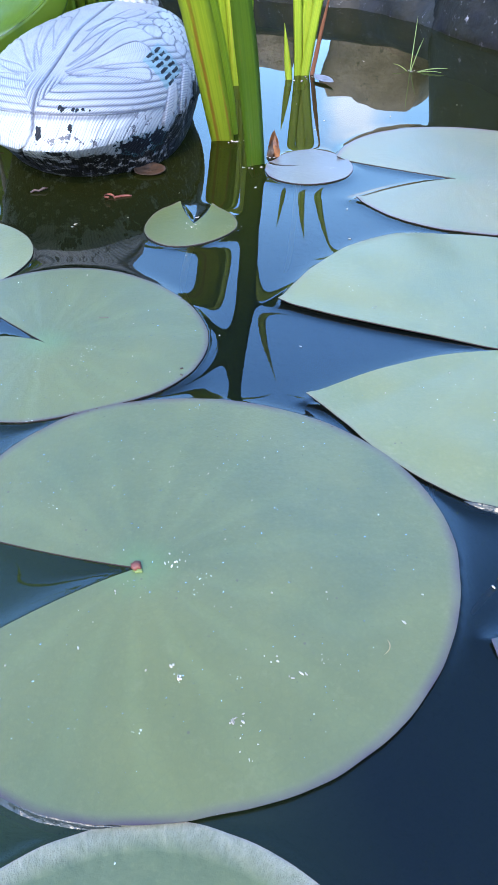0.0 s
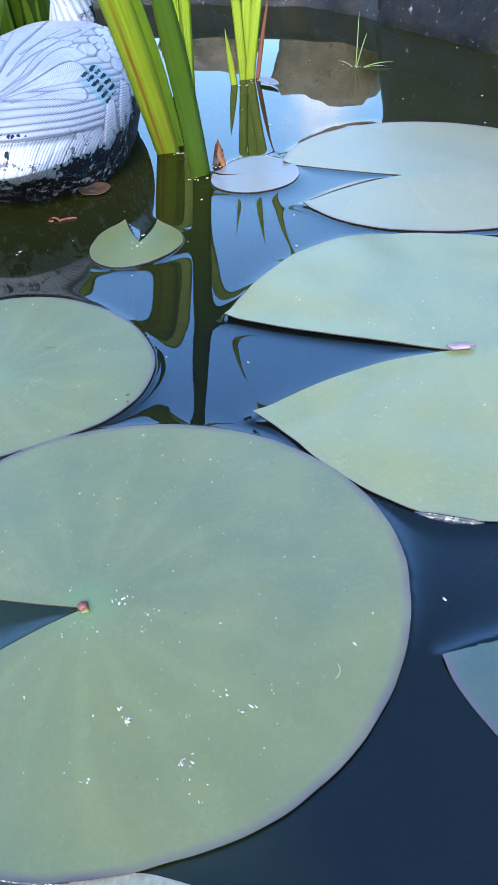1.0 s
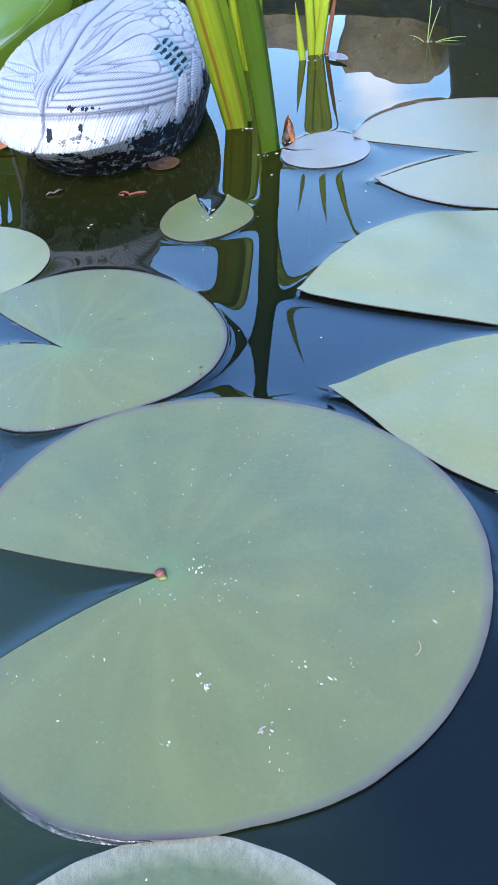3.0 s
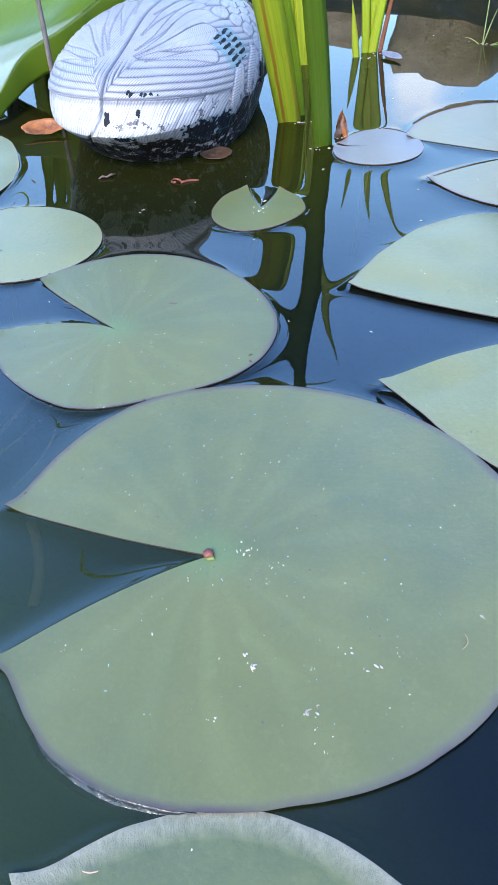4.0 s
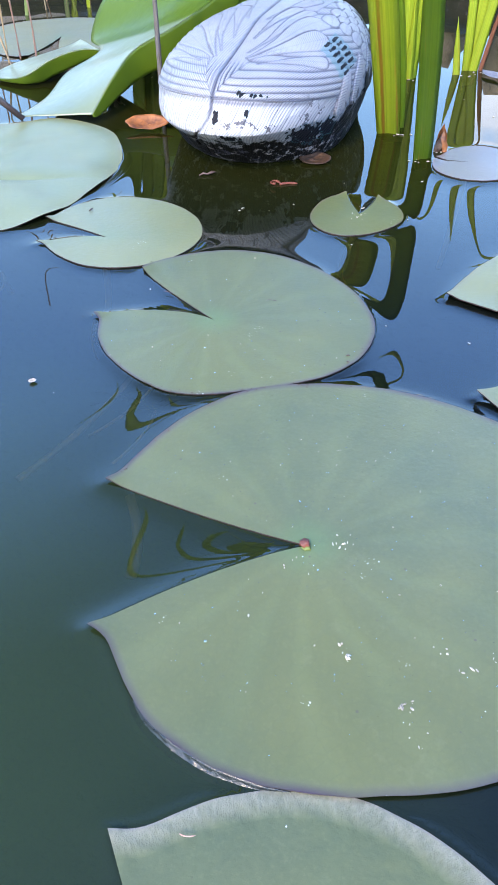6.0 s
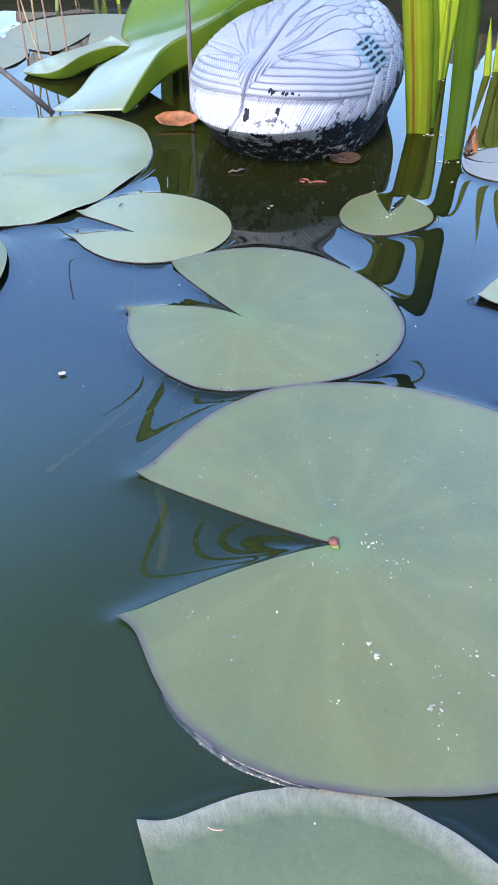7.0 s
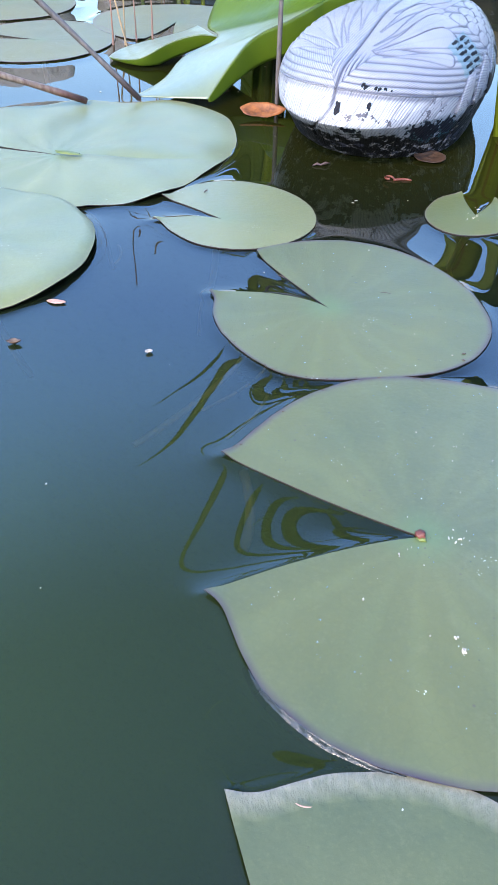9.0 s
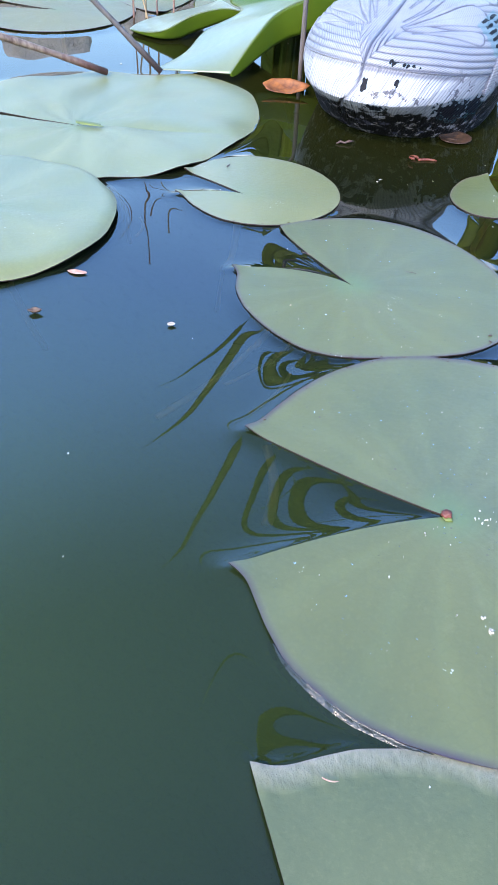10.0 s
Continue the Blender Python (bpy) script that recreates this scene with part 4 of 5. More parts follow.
def feathers(lat, ahead, z):
    """Relief of the moulded plumage: nested chevrons of barbed bands on each folded wing, long feathers that spread from their corner,
    scales at the shoulder, ovals over the flank, a barbed tail and a barred wing patch."""
    u = lat + 0.003 + 0.035 * ahead
    b = np.abs(u)
    v = b + np.maximum(0, 0.1 - z)
    level = 0.956 * z + 0.17 * ahead - 0.0735
    # chevrons: arms across the stern, then up beside the spine
    arm = level < 1.28 * b
    f = np.minimum(level, 1.28 * b) + 0.0004 * np.sin(lat * 70 + ahead * 40)
    band = f / 0.0050
    frac = band - np.floor(band)
    phase = np.where(arm, b - f * 1.5, ahead - f * 1.3) * 2 * math.pi / 0.0027
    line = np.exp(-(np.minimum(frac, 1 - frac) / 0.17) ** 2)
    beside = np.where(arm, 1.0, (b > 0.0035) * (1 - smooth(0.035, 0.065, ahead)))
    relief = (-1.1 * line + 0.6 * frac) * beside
    groove_shade = 0.95 * line * beside
    layers = (relief, groove_shade, phase)
    for base, tip, half in (((0.010, 0.150), (0.040, 0.250), 0.010), ((0.010, 0.105), (0.031, 0.205), 0.0085), ((0.018, 0.075), (0.046, 0.200), 0.0085),
                            ((0.022, 0.064), (0.062, 0.178), 0.0150), ((0.036, 0.055), (0.100, 0.103), 0.0100), ((0.024, 0.0615), (0.079, 0.139), 0.0185)):
        plume(layers, v, ahead, base, tip, half, 0.12, 0.9)
    # shoulder scales, the far ones first
    for row in range(6, -1, -1):
        for col in range(4):
            a, c = 0.186 + 0.017 * row, 0.068 + 0.019 * col + 0.0095 * (row % 2) + 0.0008 * ((row * 7 + col * 5) % 4)
            plume(layers, v, ahead, (c - 0.003, a + 0.012), (c + 0.004, a - 0.016), 0.0105, 0.7, 0.45, 0.0030, 1.2, 0.3)
    # tail below the wings
    under = level < -0.001
    fan = (lat * (1 + 3.5 * (0.07 - z)) + 0.25 * (0.07 - z)) / 0.0115
    fan_frac = fan - np.floor(fan)
    tail_line = np.exp(-(np.minimum(fan_frac, 1 - fan_frac) / 0.06) ** 2)
    relief[under] = (-0.5 * tail_line - 1.6)[under]
    groove_shade[under] = (0.28 * tail_line)[under]
    phase[under] = ((lat * (1 + 3.5 * (0.07 - z)) + 0.45 * (0.07 - z) + 0.0012 * np.sin(z * 160 + lat * 60)) * 2 * math.pi / 0.0027)[under]
    # large ovals where the wing ends over the flank
    outer = np.where(b > 0.075, z, -1.0)
    for base, tip, half in (((0.205, 0.076), (0.160, 0.046), 0.0125), ((0.164, 0.076), (0.120, 0.046), 0.0120), ((0.121, 0.075), (0.088, 0.042), 0.0095)):
        plume(layers, ahead, outer, base, tip, half, 0.6, 0.55, 0.0030, 1.0, 0.4, 1.2)
    # the spine bends aside below the wing tips
    below = np.clip((0.066 - z) / 0.038, 0, 1) * (ahead < 0.08)
    spine = np.exp(-((u + 0.0245 * below ** 1.3) / 0.0016) ** 2) * (z > 0.02)
    relief -= 2.0 * spine
    # The wing edge's shadow on the tail, painted dark along the lip.
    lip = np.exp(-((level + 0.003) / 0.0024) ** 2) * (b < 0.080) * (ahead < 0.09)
    np.maximum(groove_shade, np.maximum(0.95 * spine, 0.75 * lip), out=groove_shade)
    # a thin seam wherever one feather ends upon another
    seam = np.zeros_like(phase)
    for axis in (0, 1):
        jump = np.abs(np.diff(phase, axis=axis)) > 4.0
        lead, tail = ((slice(1, None), slice(None)), (slice(None, -1), slice(None))) if axis == 0 else ((slice(None), slice(1, None)), (slice(None), slice(None, -1)))
        seam[lead][jump] = 0.75
        seam[tail][jump] = 0.75
    np.maximum(groove_shade, seam, out=groove_shade)
    groove_shade *= np.where(u < -0.002, 0.6, 1.0)
    low = smooth(0.0, 0.02, z)
    # wing patch: two short rows of slanted black strokes on a teal ground; chipped paint counts as black too
    p, q = (v - 0.080) / 0.046, (ahead - 0.119 + 0.25 * (v - 0.084)) / 0.036
    patch = (p > 0) & (p < 1) & (q > -0.15) & (q < 1.1) & (u > 0)
    stroke = np.sin((p * 5.5 - q * 0.5) * 2 * math.pi) > 0.0
    columns = ((q > 0.08) & (q < 0.46)) | ((q > 0.58) & (q < 0.95))
    bars = np.where(patch, np.where(stroke & columns, 1.0, 0.3), 0.0)
    rag = np.array([noise.noise((x * 420, y * 260, w * 220)) + 0.6 * noise.noise((x * 150, y * 150, w * 120)) for x, y, w in zip(lat.ravel(), ahead.ravel(), z.ravel())]).reshape(z.shape)
    for cu, cz, ru, rz in ((0.0775, 0.033, 0.011, 0.011), (0.006, 0.0615, 0.0026, 0.0036), (0.0335, 0.065, 0.0014, 0.0036), (0.018, 0.041, 0.010, 0.0035), (0.092, 0.034, 0.005, 0.008)):
        spot = np.hypot((u - cu) / ru, (z - cz) / rz) + 0.9 * rag
        bars = np.where((spot < 1) & (ahead < 0.13) & (u > 0), 1.0, bars)
    for cu, ru in ((0.026, 0.004), (0.034, 0.003), (0.042, 0.006)):
        bars = np.where((np.hypot((u - cu) / ru, (level - 0.0030) / 0.0022) + 1.3 * rag < 0.55) & (ahead < 0.05), 1.0, bars)
    # the bright barbed tail ends in a scalloped edge that rises towards the flank
    edge = 0.037 + 0.42 * np.clip(u - 0.025, 0, 0.06) + 0.0022 * np.abs(np.sin(u * 260)) + 0.002 * rag
    white = under * smooth(0, 0.0015, z - edge) * (1 - smooth(0.05, 0.10, ahead))
    return relief * low, groove_shade * low, bars, phase, white


def decoy_duck():
    length, steps, around = 0.35, 440, 640
    s = np.linspace(0, 1, steps)
    ahead = length * (1 - np.cos(math.pi * s)) / 2
    w = 0.103 * np.where(ahead < 0.165, np.sqrt(np.clip(1 - ((0.165 - ahead) / 0.165) ** 2, 0, 1)) ** 0.92, np.sqrt(np.clip(1 - ((ahead - 0.165) / 0.185) ** 2, 0, 1)))
    mid = 0.055 - 0.008 * smooth(0.0, 0.12, ahead)
    close = np.sqrt(np.clip(1 - np.clip(1 - ahead / 0.035, 0, 1) ** 2, 0, 1)) * np.sqrt(np.clip(1 - np.clip((ahead - 0.27) / 0.08, 0, 1) ** 2, 0, 1))
    top = mid + close * (0.028 + 0.033 * smooth(-0.03, 0.17, ahead))
    low = mid - close * (0.045 + 0.05 * smooth(0.0, 0.09, ahead))
    dense = np.linspace(0, 2 * math.pi, 40001)
    power = np.where(np.sin(dense) > 0, 0.78, 0.95)
    c = np.sign(np.cos(dense)) * np.abs(np.cos(dense)) ** power * np.where(np.sin(dense) > 0, 1.0, 1 + 0.10 * np.sin(dense))
    sn = np.sign(np.sin(dense)) * np.abs(np.sin(dense)) ** power
    run = np.concatenate([[0], np.cumsum(np.hypot(np.diff(c) * 0.106, np.diff(sn) * 0.07))])
    pick = np.linspace(0, run[-1], around, endpoint=False)
    cx, sz = np.interp(pick, run, c), np.interp(pick, run, sn)
    sn = sz
    lat = w[:, None] * cx[None, :]
    z = np.where(sn > 0, mid[:, None] + (top - mid)[:, None] * sz[None, :], mid[:, None] + (mid - low)[:, None] * sz[None, :])
    y = ahead[:, None] + 0 * lat
    # the stern overhangs: lower points lie further ahead
    y = y + 0.030 * np.clip((0.046 - z) / 0.046, 0, 1.3) * (1 - smooth(0.03, 0.16, ahead))[:, None]
    y = y - 0.008 * np.exp(-((z - 0.047) / 0.012) ** 2) * (1 - smooth(0.0, 0.09, ahead))[:, None]
    P = np.stack([lat, y, z], -1)
    du = np.gradient(P, axis=0)
    dv = np.roll(P, -1, 1) - np.roll(P, 1, 1)
    nrm = np.cross(dv, du)
    nrm /= np.maximum(np.linalg.norm(nrm, axis=-1, keepdims=True), 1e-9)
    out = P - np.array([0, 0.16, 0.05])
    nrm *= np.sign((nrm * out).sum(-1, keepdims=True))
    relief, groove_shade, bars, phase, tail = feathers(lat, y, z)
    P = P + nrm * (relief * 0.0011)[..., None]
    verts = P.reshape(-1, 3)
    idx = np.arange(steps * around).reshape(steps, around)
    a, b = idx[:-1], idx[1:]
    faces = np.stack([a, np.roll(a, -1, 1), np.roll(b, -1, 1), b], -1).reshape(-1, 4).tolist()
    faces.append(idx[-1].tolist())
    faces.append(idx[0][::-1].tolist())
    # neck and head as further rings of the same mesh
    base = len(verts)
    centre = ((0.285, 0.055, 0.046), (0.300, 0.085, 0.032), (0.306, 0.104, 0.025), (0.312, 0.120, 0.022), (0.318, 0.134, 0.025), (0.326, 0.149, 0.027), (0.334, 0.162, 0.023), (0.338, 0.169, 0.014), (0.340, 0.172, 0.005))
    sides = 96
    path = [Vector((0, yy, zz)) for yy, zz, _ in centre]
    extra = []
    for i in range((len(centre) - 1) * 6 + 1):
        t = i / 6
        k = min(int(t), len(centre) - 2)
        p = path[k].lerp(path[k + 1], t - k)
        r = centre[k][2] + (centre[k + 1][2] - centre[k][2]) * (t - k)
        for j in range(sides):
            an = 2 * math.pi * j / sides
            rr = r * (1 - 0.05 * math.sin(16 * an + 1.1 * i))
            extra.append((0.007 + rr * math.cos(an), p.y + rr * 1.15 * math.sin(an), p.z))
    count = len(extra) // sides
    for i in range(count - 1):
        for j in range(sides):
            faces.append((base + i * sides + j, base + i * sides + (j + 1) % sides, base + (i + 1) * sides + (j + 1) % sides, base + (i + 1) * sides + j))
    faces.append([base + (count - 1) * sides + j for j in range(sides)])
    # bill
    bill = base + len(extra)
    for i, (yy, half, zz, th) in enumerate(((0.350, 0.016, 0.146, 0.011), (0.372, 0.015, 0.140, 0.008), (0.395, 0.017, 0.136, 0.005), (0.408, 0.010, 0.135, 0.003))):
        for j in range(12):
            an = 2 * math.pi * j / 12
            extra.append((half * math.cos(an), yy, zz + th * math.sin(an)))
    for i in range(3):
        for j in range(12):
            faces.append((bill + i * 12 + j, bill + i * 12 + (j + 1) % 12, bill + (i + 1) * 12 + (j + 1) % 12, bill + (i + 1) * 12 + j))
    faces.append([bill + 36 + j for j in range(12)])
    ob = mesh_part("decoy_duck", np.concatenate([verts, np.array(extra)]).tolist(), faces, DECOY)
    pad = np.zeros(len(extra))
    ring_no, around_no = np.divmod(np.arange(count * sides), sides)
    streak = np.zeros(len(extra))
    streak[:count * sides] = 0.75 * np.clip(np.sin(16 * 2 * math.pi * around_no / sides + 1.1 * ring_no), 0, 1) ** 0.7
    for name, data in (("groove_shade", groove_shade), ("wing_patch", bars), ("barb_phase", phase), ("tail", tail)):
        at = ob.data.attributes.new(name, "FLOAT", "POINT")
        at.data.foreach_set("value", np.concatenate([data.ravel(), streak if name == "groove_shade" else pad]))
    ob.matrix_world = pose(-0.140, 0.425, 0, 0, 0, -9)
    return tagged(ob, "white painted duck decoy with moulded feathers and worn black underside", "decoy duck")


decoy_duck()


# ---------------------------------------------------------------- reeds
def blade_mesh(width, length, lean, bow, twist, fold=0.25, steps=26):
    """A sword-shaped leaf from the water up: lean = sideways and ahead run over its length, bow = extra arch at the tip."""
    bm = bmesh.new()
    lane = bm.verts.layers.float.new("across")
    rows = []
    t0 = 0.06 / (length + 0.06)
    for i in range(steps + 1):
        t = i / steps
        w = width * (0.78 + 0.22 * math.sin(min(t * 4, 1) * math.pi / 2)) * (1 - max(0, (t - 0.55) / 0.45) ** 1.6)
        w = max(w, 0.0004)
        cx = lean[0] * (t - t0) + bow[0] * t ** 3
        cy = lean[1] * (t - t0) + bow[1] * t ** 3
        cz = length * t - 0.06 * (1 - t) - (abs(bow[0]) + abs(bow[1])) * 0.35 * t ** 4
        a = twist[0] + (twist[1] - twist[0]) * t
        row = []
        for side, depth in ((-0.5, 0), (-0.25, fold * 0.6), (0, fold), (0.25, fold * 0.6), (0.5, 0)):
            dx, dy = side * w, depth * w * 0.5
            row.append(bm.verts.new((cx + dx * math.cos(a) - dy * math.sin(a), cy + dx * math.sin(a) + dy * math.cos(a), cz)))
            row[-1][lane] = side
        back = []
        for side, depth in ((0.25, fold * 0.6), (0, fold), (-0.25, fold * 0.6)):
            th = 0.0007 if t < 0.98 else 0.0002
            dx, dy = side * w, depth * w * 0.5 - th * (2.4 if side == 0 else 1.6) * (1 - 0.7 * t)
            back.append(bm.verts.new((cx + dx * math.cos(a) - dy * math.sin(a), cy + dx * math.sin(a) + dy * math.cos(a), cz)))
            back[-1][lane] = side
        rows.append(row + back)
    for a, b in zip(rows, rows[1:]):
        n = len(a)
        for j in range(n):
            bm.faces.new((a[j], a[(j + 1) % n], b[(j + 1) % n], b[j]))
    bm.faces.new(rows[0][::-1])
    bm.faces.new(rows[-1])
    bmesh.ops.recalc_face_normals(bm, faces=bm.faces)
    return bm


def reed_clump(x, y, blades, label):
    thing = empty("reed", x, y)
    for dx, dy, width, length, lean, bow, twist, mat in blades:
        ob = part("blade", blade_mesh(width, length, lean, bow, (radians(twist[0]), radians(twist[1]))), mat, thing)
        ob.location = (dx, dy, 0)
    return tagged(thing, label, "reed", "reeds")


reed_clump(0.016, 0.583, (
    (0.0, 0.0, 0.0275, 0.60, (-0.065, -0.42), (-0.12, 0.05), (4, 20), REED_STREAK),
    (0.010, 0.020, 0.014, 0.50, (-0.030, -0.30), (-0.20, 0.0), (16, 30), REED_LIGHT),
), "bright green iris reed, broad rust-streaked sword leaf, in water")
reed_clump(0.052, 0.516, (
    (0.0, 0.0, 0.0205, 0.27, (-0.020, -0.175), (-0.012, 0.0), (28, 14), REED_DARK),
), "dark green upright reed leaf standing in water")
reed_clump(0.029, 0.780, (
    (0.0, 0.0, 0.022, 0.60, (-0.035, -0.06), (-0.10, 0.02), (8, -10), REED_LIGHT),
    (-0.006, 0.006, 0.020, 0.52, (-0.060, -0.03), (-0.08, -0.06), (-15, 5), REED_LIGHT),
    (0.006, 0.004, 0.018, 0.45, (0.006, -0.05), (0.05, 0.0), (26, 10), REED_LIGHT),
), "light green iris reed leaves in a tuft")
reed_clump(0.114, 0.829, (
    (0.0, 0.0, 0.013, 0.27, (0.036, 0.0), (0.030, 0.0), (10, -10), REED_LIGHT),
    (-0.004, 0.002, 0.014, 0.25, (0.008, 0.0), (0.012, 0.01), (-20, 5), REED_LIGHT),
    (-0.008, 0.0, 0.012, 0.22, (-0.012, 0.0), (-0.012, 0.0), (24, 0), REED_LIGHT),
    (0.010, 0.004, 0.006, 0.11, (0.026, 0.01), (0.004, 0.0), (0, 20), STRAW_RED),
), "light green iris reed leaves fanning from one foot, one withered")
reed_clump(0.093, 0.809, (
    (0.0, 0.0, 0.0095, 0.066, (-0.016, 0.0), (0.0, 0.0), (15, 10), REED_LIGHT),
), "short pointed green reed shoot standing in water")


# Tuft added behind the leaf to block the sky mirrored in the water.
tuft_rng = random.Random(31)
reed_clump(-0.26, 0.935, tuple(
    (-0.10 + 0.014 * k, tuft_rng.uniform(-0.03, 0.03), tuft_rng.uniform(0.020, 0.028), tuft_rng.uniform(0.22, 0.32), (tuft_rng.uniform(-0.02, 0.03), tuft_rng.uniform(-0.06, -0.02)),
     (tuft_rng.uniform(-0.03, 0.04), -0.04), (tuft_rng.uniform(-25, 25), tuft_rng.uniform(-20, 30)), REED_DARK) for k in range(15)), "dense dark reed tuft, added behind the lifted leaf to block mirrored sky")
# Reeds added out of view, for what the water reflects of them.
reed_clump(-0.33, 0.965, (
    (0.0, 0.0, 0.024, 0.70, (0.02, -0.16), (0.06, -0.08), (10, 30), REED_LIGHT),
    (0.03, 0.02, 0.026, 0.85, (0.04, -0.15), (0.05, -0.10), (-20, 10), REED_LIGHT),
    (0.06, 0.0, 0.024, 0.62, (0.05, -0.16), (0.02, -0.10), (15, -10), REED_LIGHT),
    (-0.02, 0.01, 0.022, 0.66, (0.0, -0.12), (0.03, -0.06), (25, 0), REED_LIGHT),
), "bright green iris reeds, added out of view for their reflection")
reed_clump(-0.20, 0.90, (
    (0.0, 0.0, 0.024, 1.05, (-0.05, -0.20), (-0.10, -0.10), (10, 30), REED_LIGHT),
    (-0.03, 0.02, 0.022, 1.20, (-0.12, -0.15), (-0.16, -0.10), (-20, 10), REED_LIGHT),
    (0.03, 0.01, 0.024, 1.10, (0.03, -0.22), (0.06, -0.15), (15, -10), REED_LIGHT),
    (-0.06, 0.0, 0.020, 0.90, (-0.10, -0.10), (-0.20, -0.05), (30, 0), REED_LIGHT),
    (0.015, 0.03, 0.020, 1.30, (-0.08, -0.25), (-0.05, -0.25), (0, 25), REED_LIGHT),
    (-0.045, 0.03, 0.018, 0.75, (-0.05, -0.08), (-0.22, -0.10), (-10, 25), REED_LIGHT),
    (-0.02, 0.0, 0.026, 1.50, (0.07, -0.66), (0.05, -0.22), (10, 10), REED_LIGHT),
), "tall green iris reeds behind the decoy")


# ---------------------------------------------------------------- raised lily leaf beside the decoy
def raised_leaf():
    """A lily leaf lifted out of the water. Lengthwise s runs from the near tip to the far rim, crosswise c from one margin to the other;
    the near lobe rests low, the far half rises, and the margin beside the decoy is folded down."""
    thing = empty("raised_lily_leaf", -0.303, 0.553)

    def sheet(name, ridge, inner, flap, ns=40, nc=22, nf=8):
        verts = []
        for i in range(ns + 1):
            s = i / ns
            a, b = Vector(ridge(s)), Vector(inner(s))
            rows = [b.lerp(a, j / nc) + Vector((0, 0, -0.003 * math.sin(math.pi * j / nc) * math.sin(math.pi * s))) for j in range(nc + 1)]
            d = Vector(flap(s))
            rows += [a + d * (j / nf) + Vector((0.002, -0.001, 0)) * math.sin(math.pi * 0.5 * j / nf) * min(1, d.length * 40) for j in range(nf + 1)]
            for p in rows:
                w = 0.0012 * noise.noise((p.x * 24, p.y * 24, 1.0))
                verts.append((p.x + 0.303, p.y - 0.553, max(p.z + w, 0.003)))
        m = nc + nf + 2
        top_faces, flap_faces = [], []
        for i in range(ns):
            for j in range(m - 1):
                k = i * m + j
                if j != nc:
                    (top_faces if j < nc else flap_faces).append((k, k + 1, k + m + 1, k + m))
        far = np.clip((np.repeat(np.arange(ns + 1) / ns, m) - 0.45) / 0.08, 0, 1) if name == "leaf_blade" else np.zeros((ns + 1) * m)
        for piece, chosen, mat in ((name, top_faces, RAISED_TOP), ("folded_margin", flap_faces, RAISED_LEAF)):
            used = sorted({v for f in chosen for v in f})
            at = {v: n for n, v in enumerate(used)}
            ob = mesh_part(piece, [verts[v] for v in used], [tuple(at[v] for v in f) for f in chosen], mat, thing)
            ob.data.attributes.new("far", "FLOAT", "POINT").data.foreach_set("value", far[used])
            mod = ob.modifiers.new("thick", "SOLIDIFY")
            mod.thickness, mod.offset = 0.0008, -1

    def spline(s, *pts):
        n = len(pts) - 1
        k = min(int(s * n), n - 1)
        u = s * n - k
        p0, p1, p2, p3 = (Vector(pts[max(k - 1, 0)]), Vector(pts[k]), Vector(pts[k + 1]), Vector(pts[min(k + 2, n)]))
        return 0.5 * (2 * p1 + (p2 - p0) * u + (2 * p0 - 5 * p1 + 4 * p2 - p3) * u * u + (3 * p1 - p0 - 3 * p2 + p3) * u * u * u)

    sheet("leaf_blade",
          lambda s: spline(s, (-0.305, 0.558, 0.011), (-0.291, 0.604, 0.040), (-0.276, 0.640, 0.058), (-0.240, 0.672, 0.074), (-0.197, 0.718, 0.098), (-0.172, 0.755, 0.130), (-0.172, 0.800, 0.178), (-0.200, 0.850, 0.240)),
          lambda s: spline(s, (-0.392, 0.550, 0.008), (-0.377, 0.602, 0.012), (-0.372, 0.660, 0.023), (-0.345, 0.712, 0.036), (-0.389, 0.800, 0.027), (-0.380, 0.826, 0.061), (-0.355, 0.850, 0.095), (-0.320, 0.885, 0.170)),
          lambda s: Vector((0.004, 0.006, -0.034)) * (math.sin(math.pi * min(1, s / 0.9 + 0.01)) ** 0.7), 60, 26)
    sheet("side_lobe",
          lambda s: spline(s, (-0.484, 0.690, 0.005), (-0.436, 0.673, 0.012), (-0.400, 0.690, 0.030), (-0.367, 0.704, 0.038), (-0.345, 0.712, 0.036)),
          lambda s: spline(s, (-0.487, 0.695, 0.005), (-0.489, 0.728, 0.005), (-0.470, 0.770, 0.007), (-0.431, 0.800, 0.014), (-0.399, 0.789, 0.0285)),
          lambda s: Vector((-0.004, 0.009, -0.021)) * math.sin(math.pi * s) ** 0.8, 40, 18, 6)
    part("stalk", tube(bent((-0.03, 0.16, 0.03), (0.02, 0.2, -0.3), (0.01, 0, 0)), [0.0035] * 7), TWIG_BROWN, thing)
    tagged(thing, "lily leaf lifted above the water with a folded green margin", "lily leaf", "water lily pads")


raised_leaf()


# ---------------------------------------------------------------- stalks, buds and scraps
def lone_stalk(name, a, b, sag, r0, r1, mat, label, cat):
    n = 10
    pts = bent((0, 0, 0), Vector(b) - Vector(a), sag, n)
    bm = tube(pts, [r0 + (r1 - r0) * i / (n - 1) + 0.0004 * math.sin(i * 2.3) for i in range(n)])
    ob = part(name, bm, mat)
    ob.location = a
    return tagged(ob, label, cat, "bare stalks")


lone_stalk("stalk", (-0.383, 0.549, 0.006), (-0.592, 0.450, 0.235), (0.0, 0, 0.004), 0.0031, 0.0029, TWIG_GREY, "grey bare stalk leaning over the pads", "stalk")
lone_stalk("stalk", (-0.433, 0.517, 0.008), (-0.622, 0.322, 0.112), (0, 0, 0.004), 0.0036, 0.0034, TWIG_BROWN, "brown bare stalk lying across the pads", "stalk")
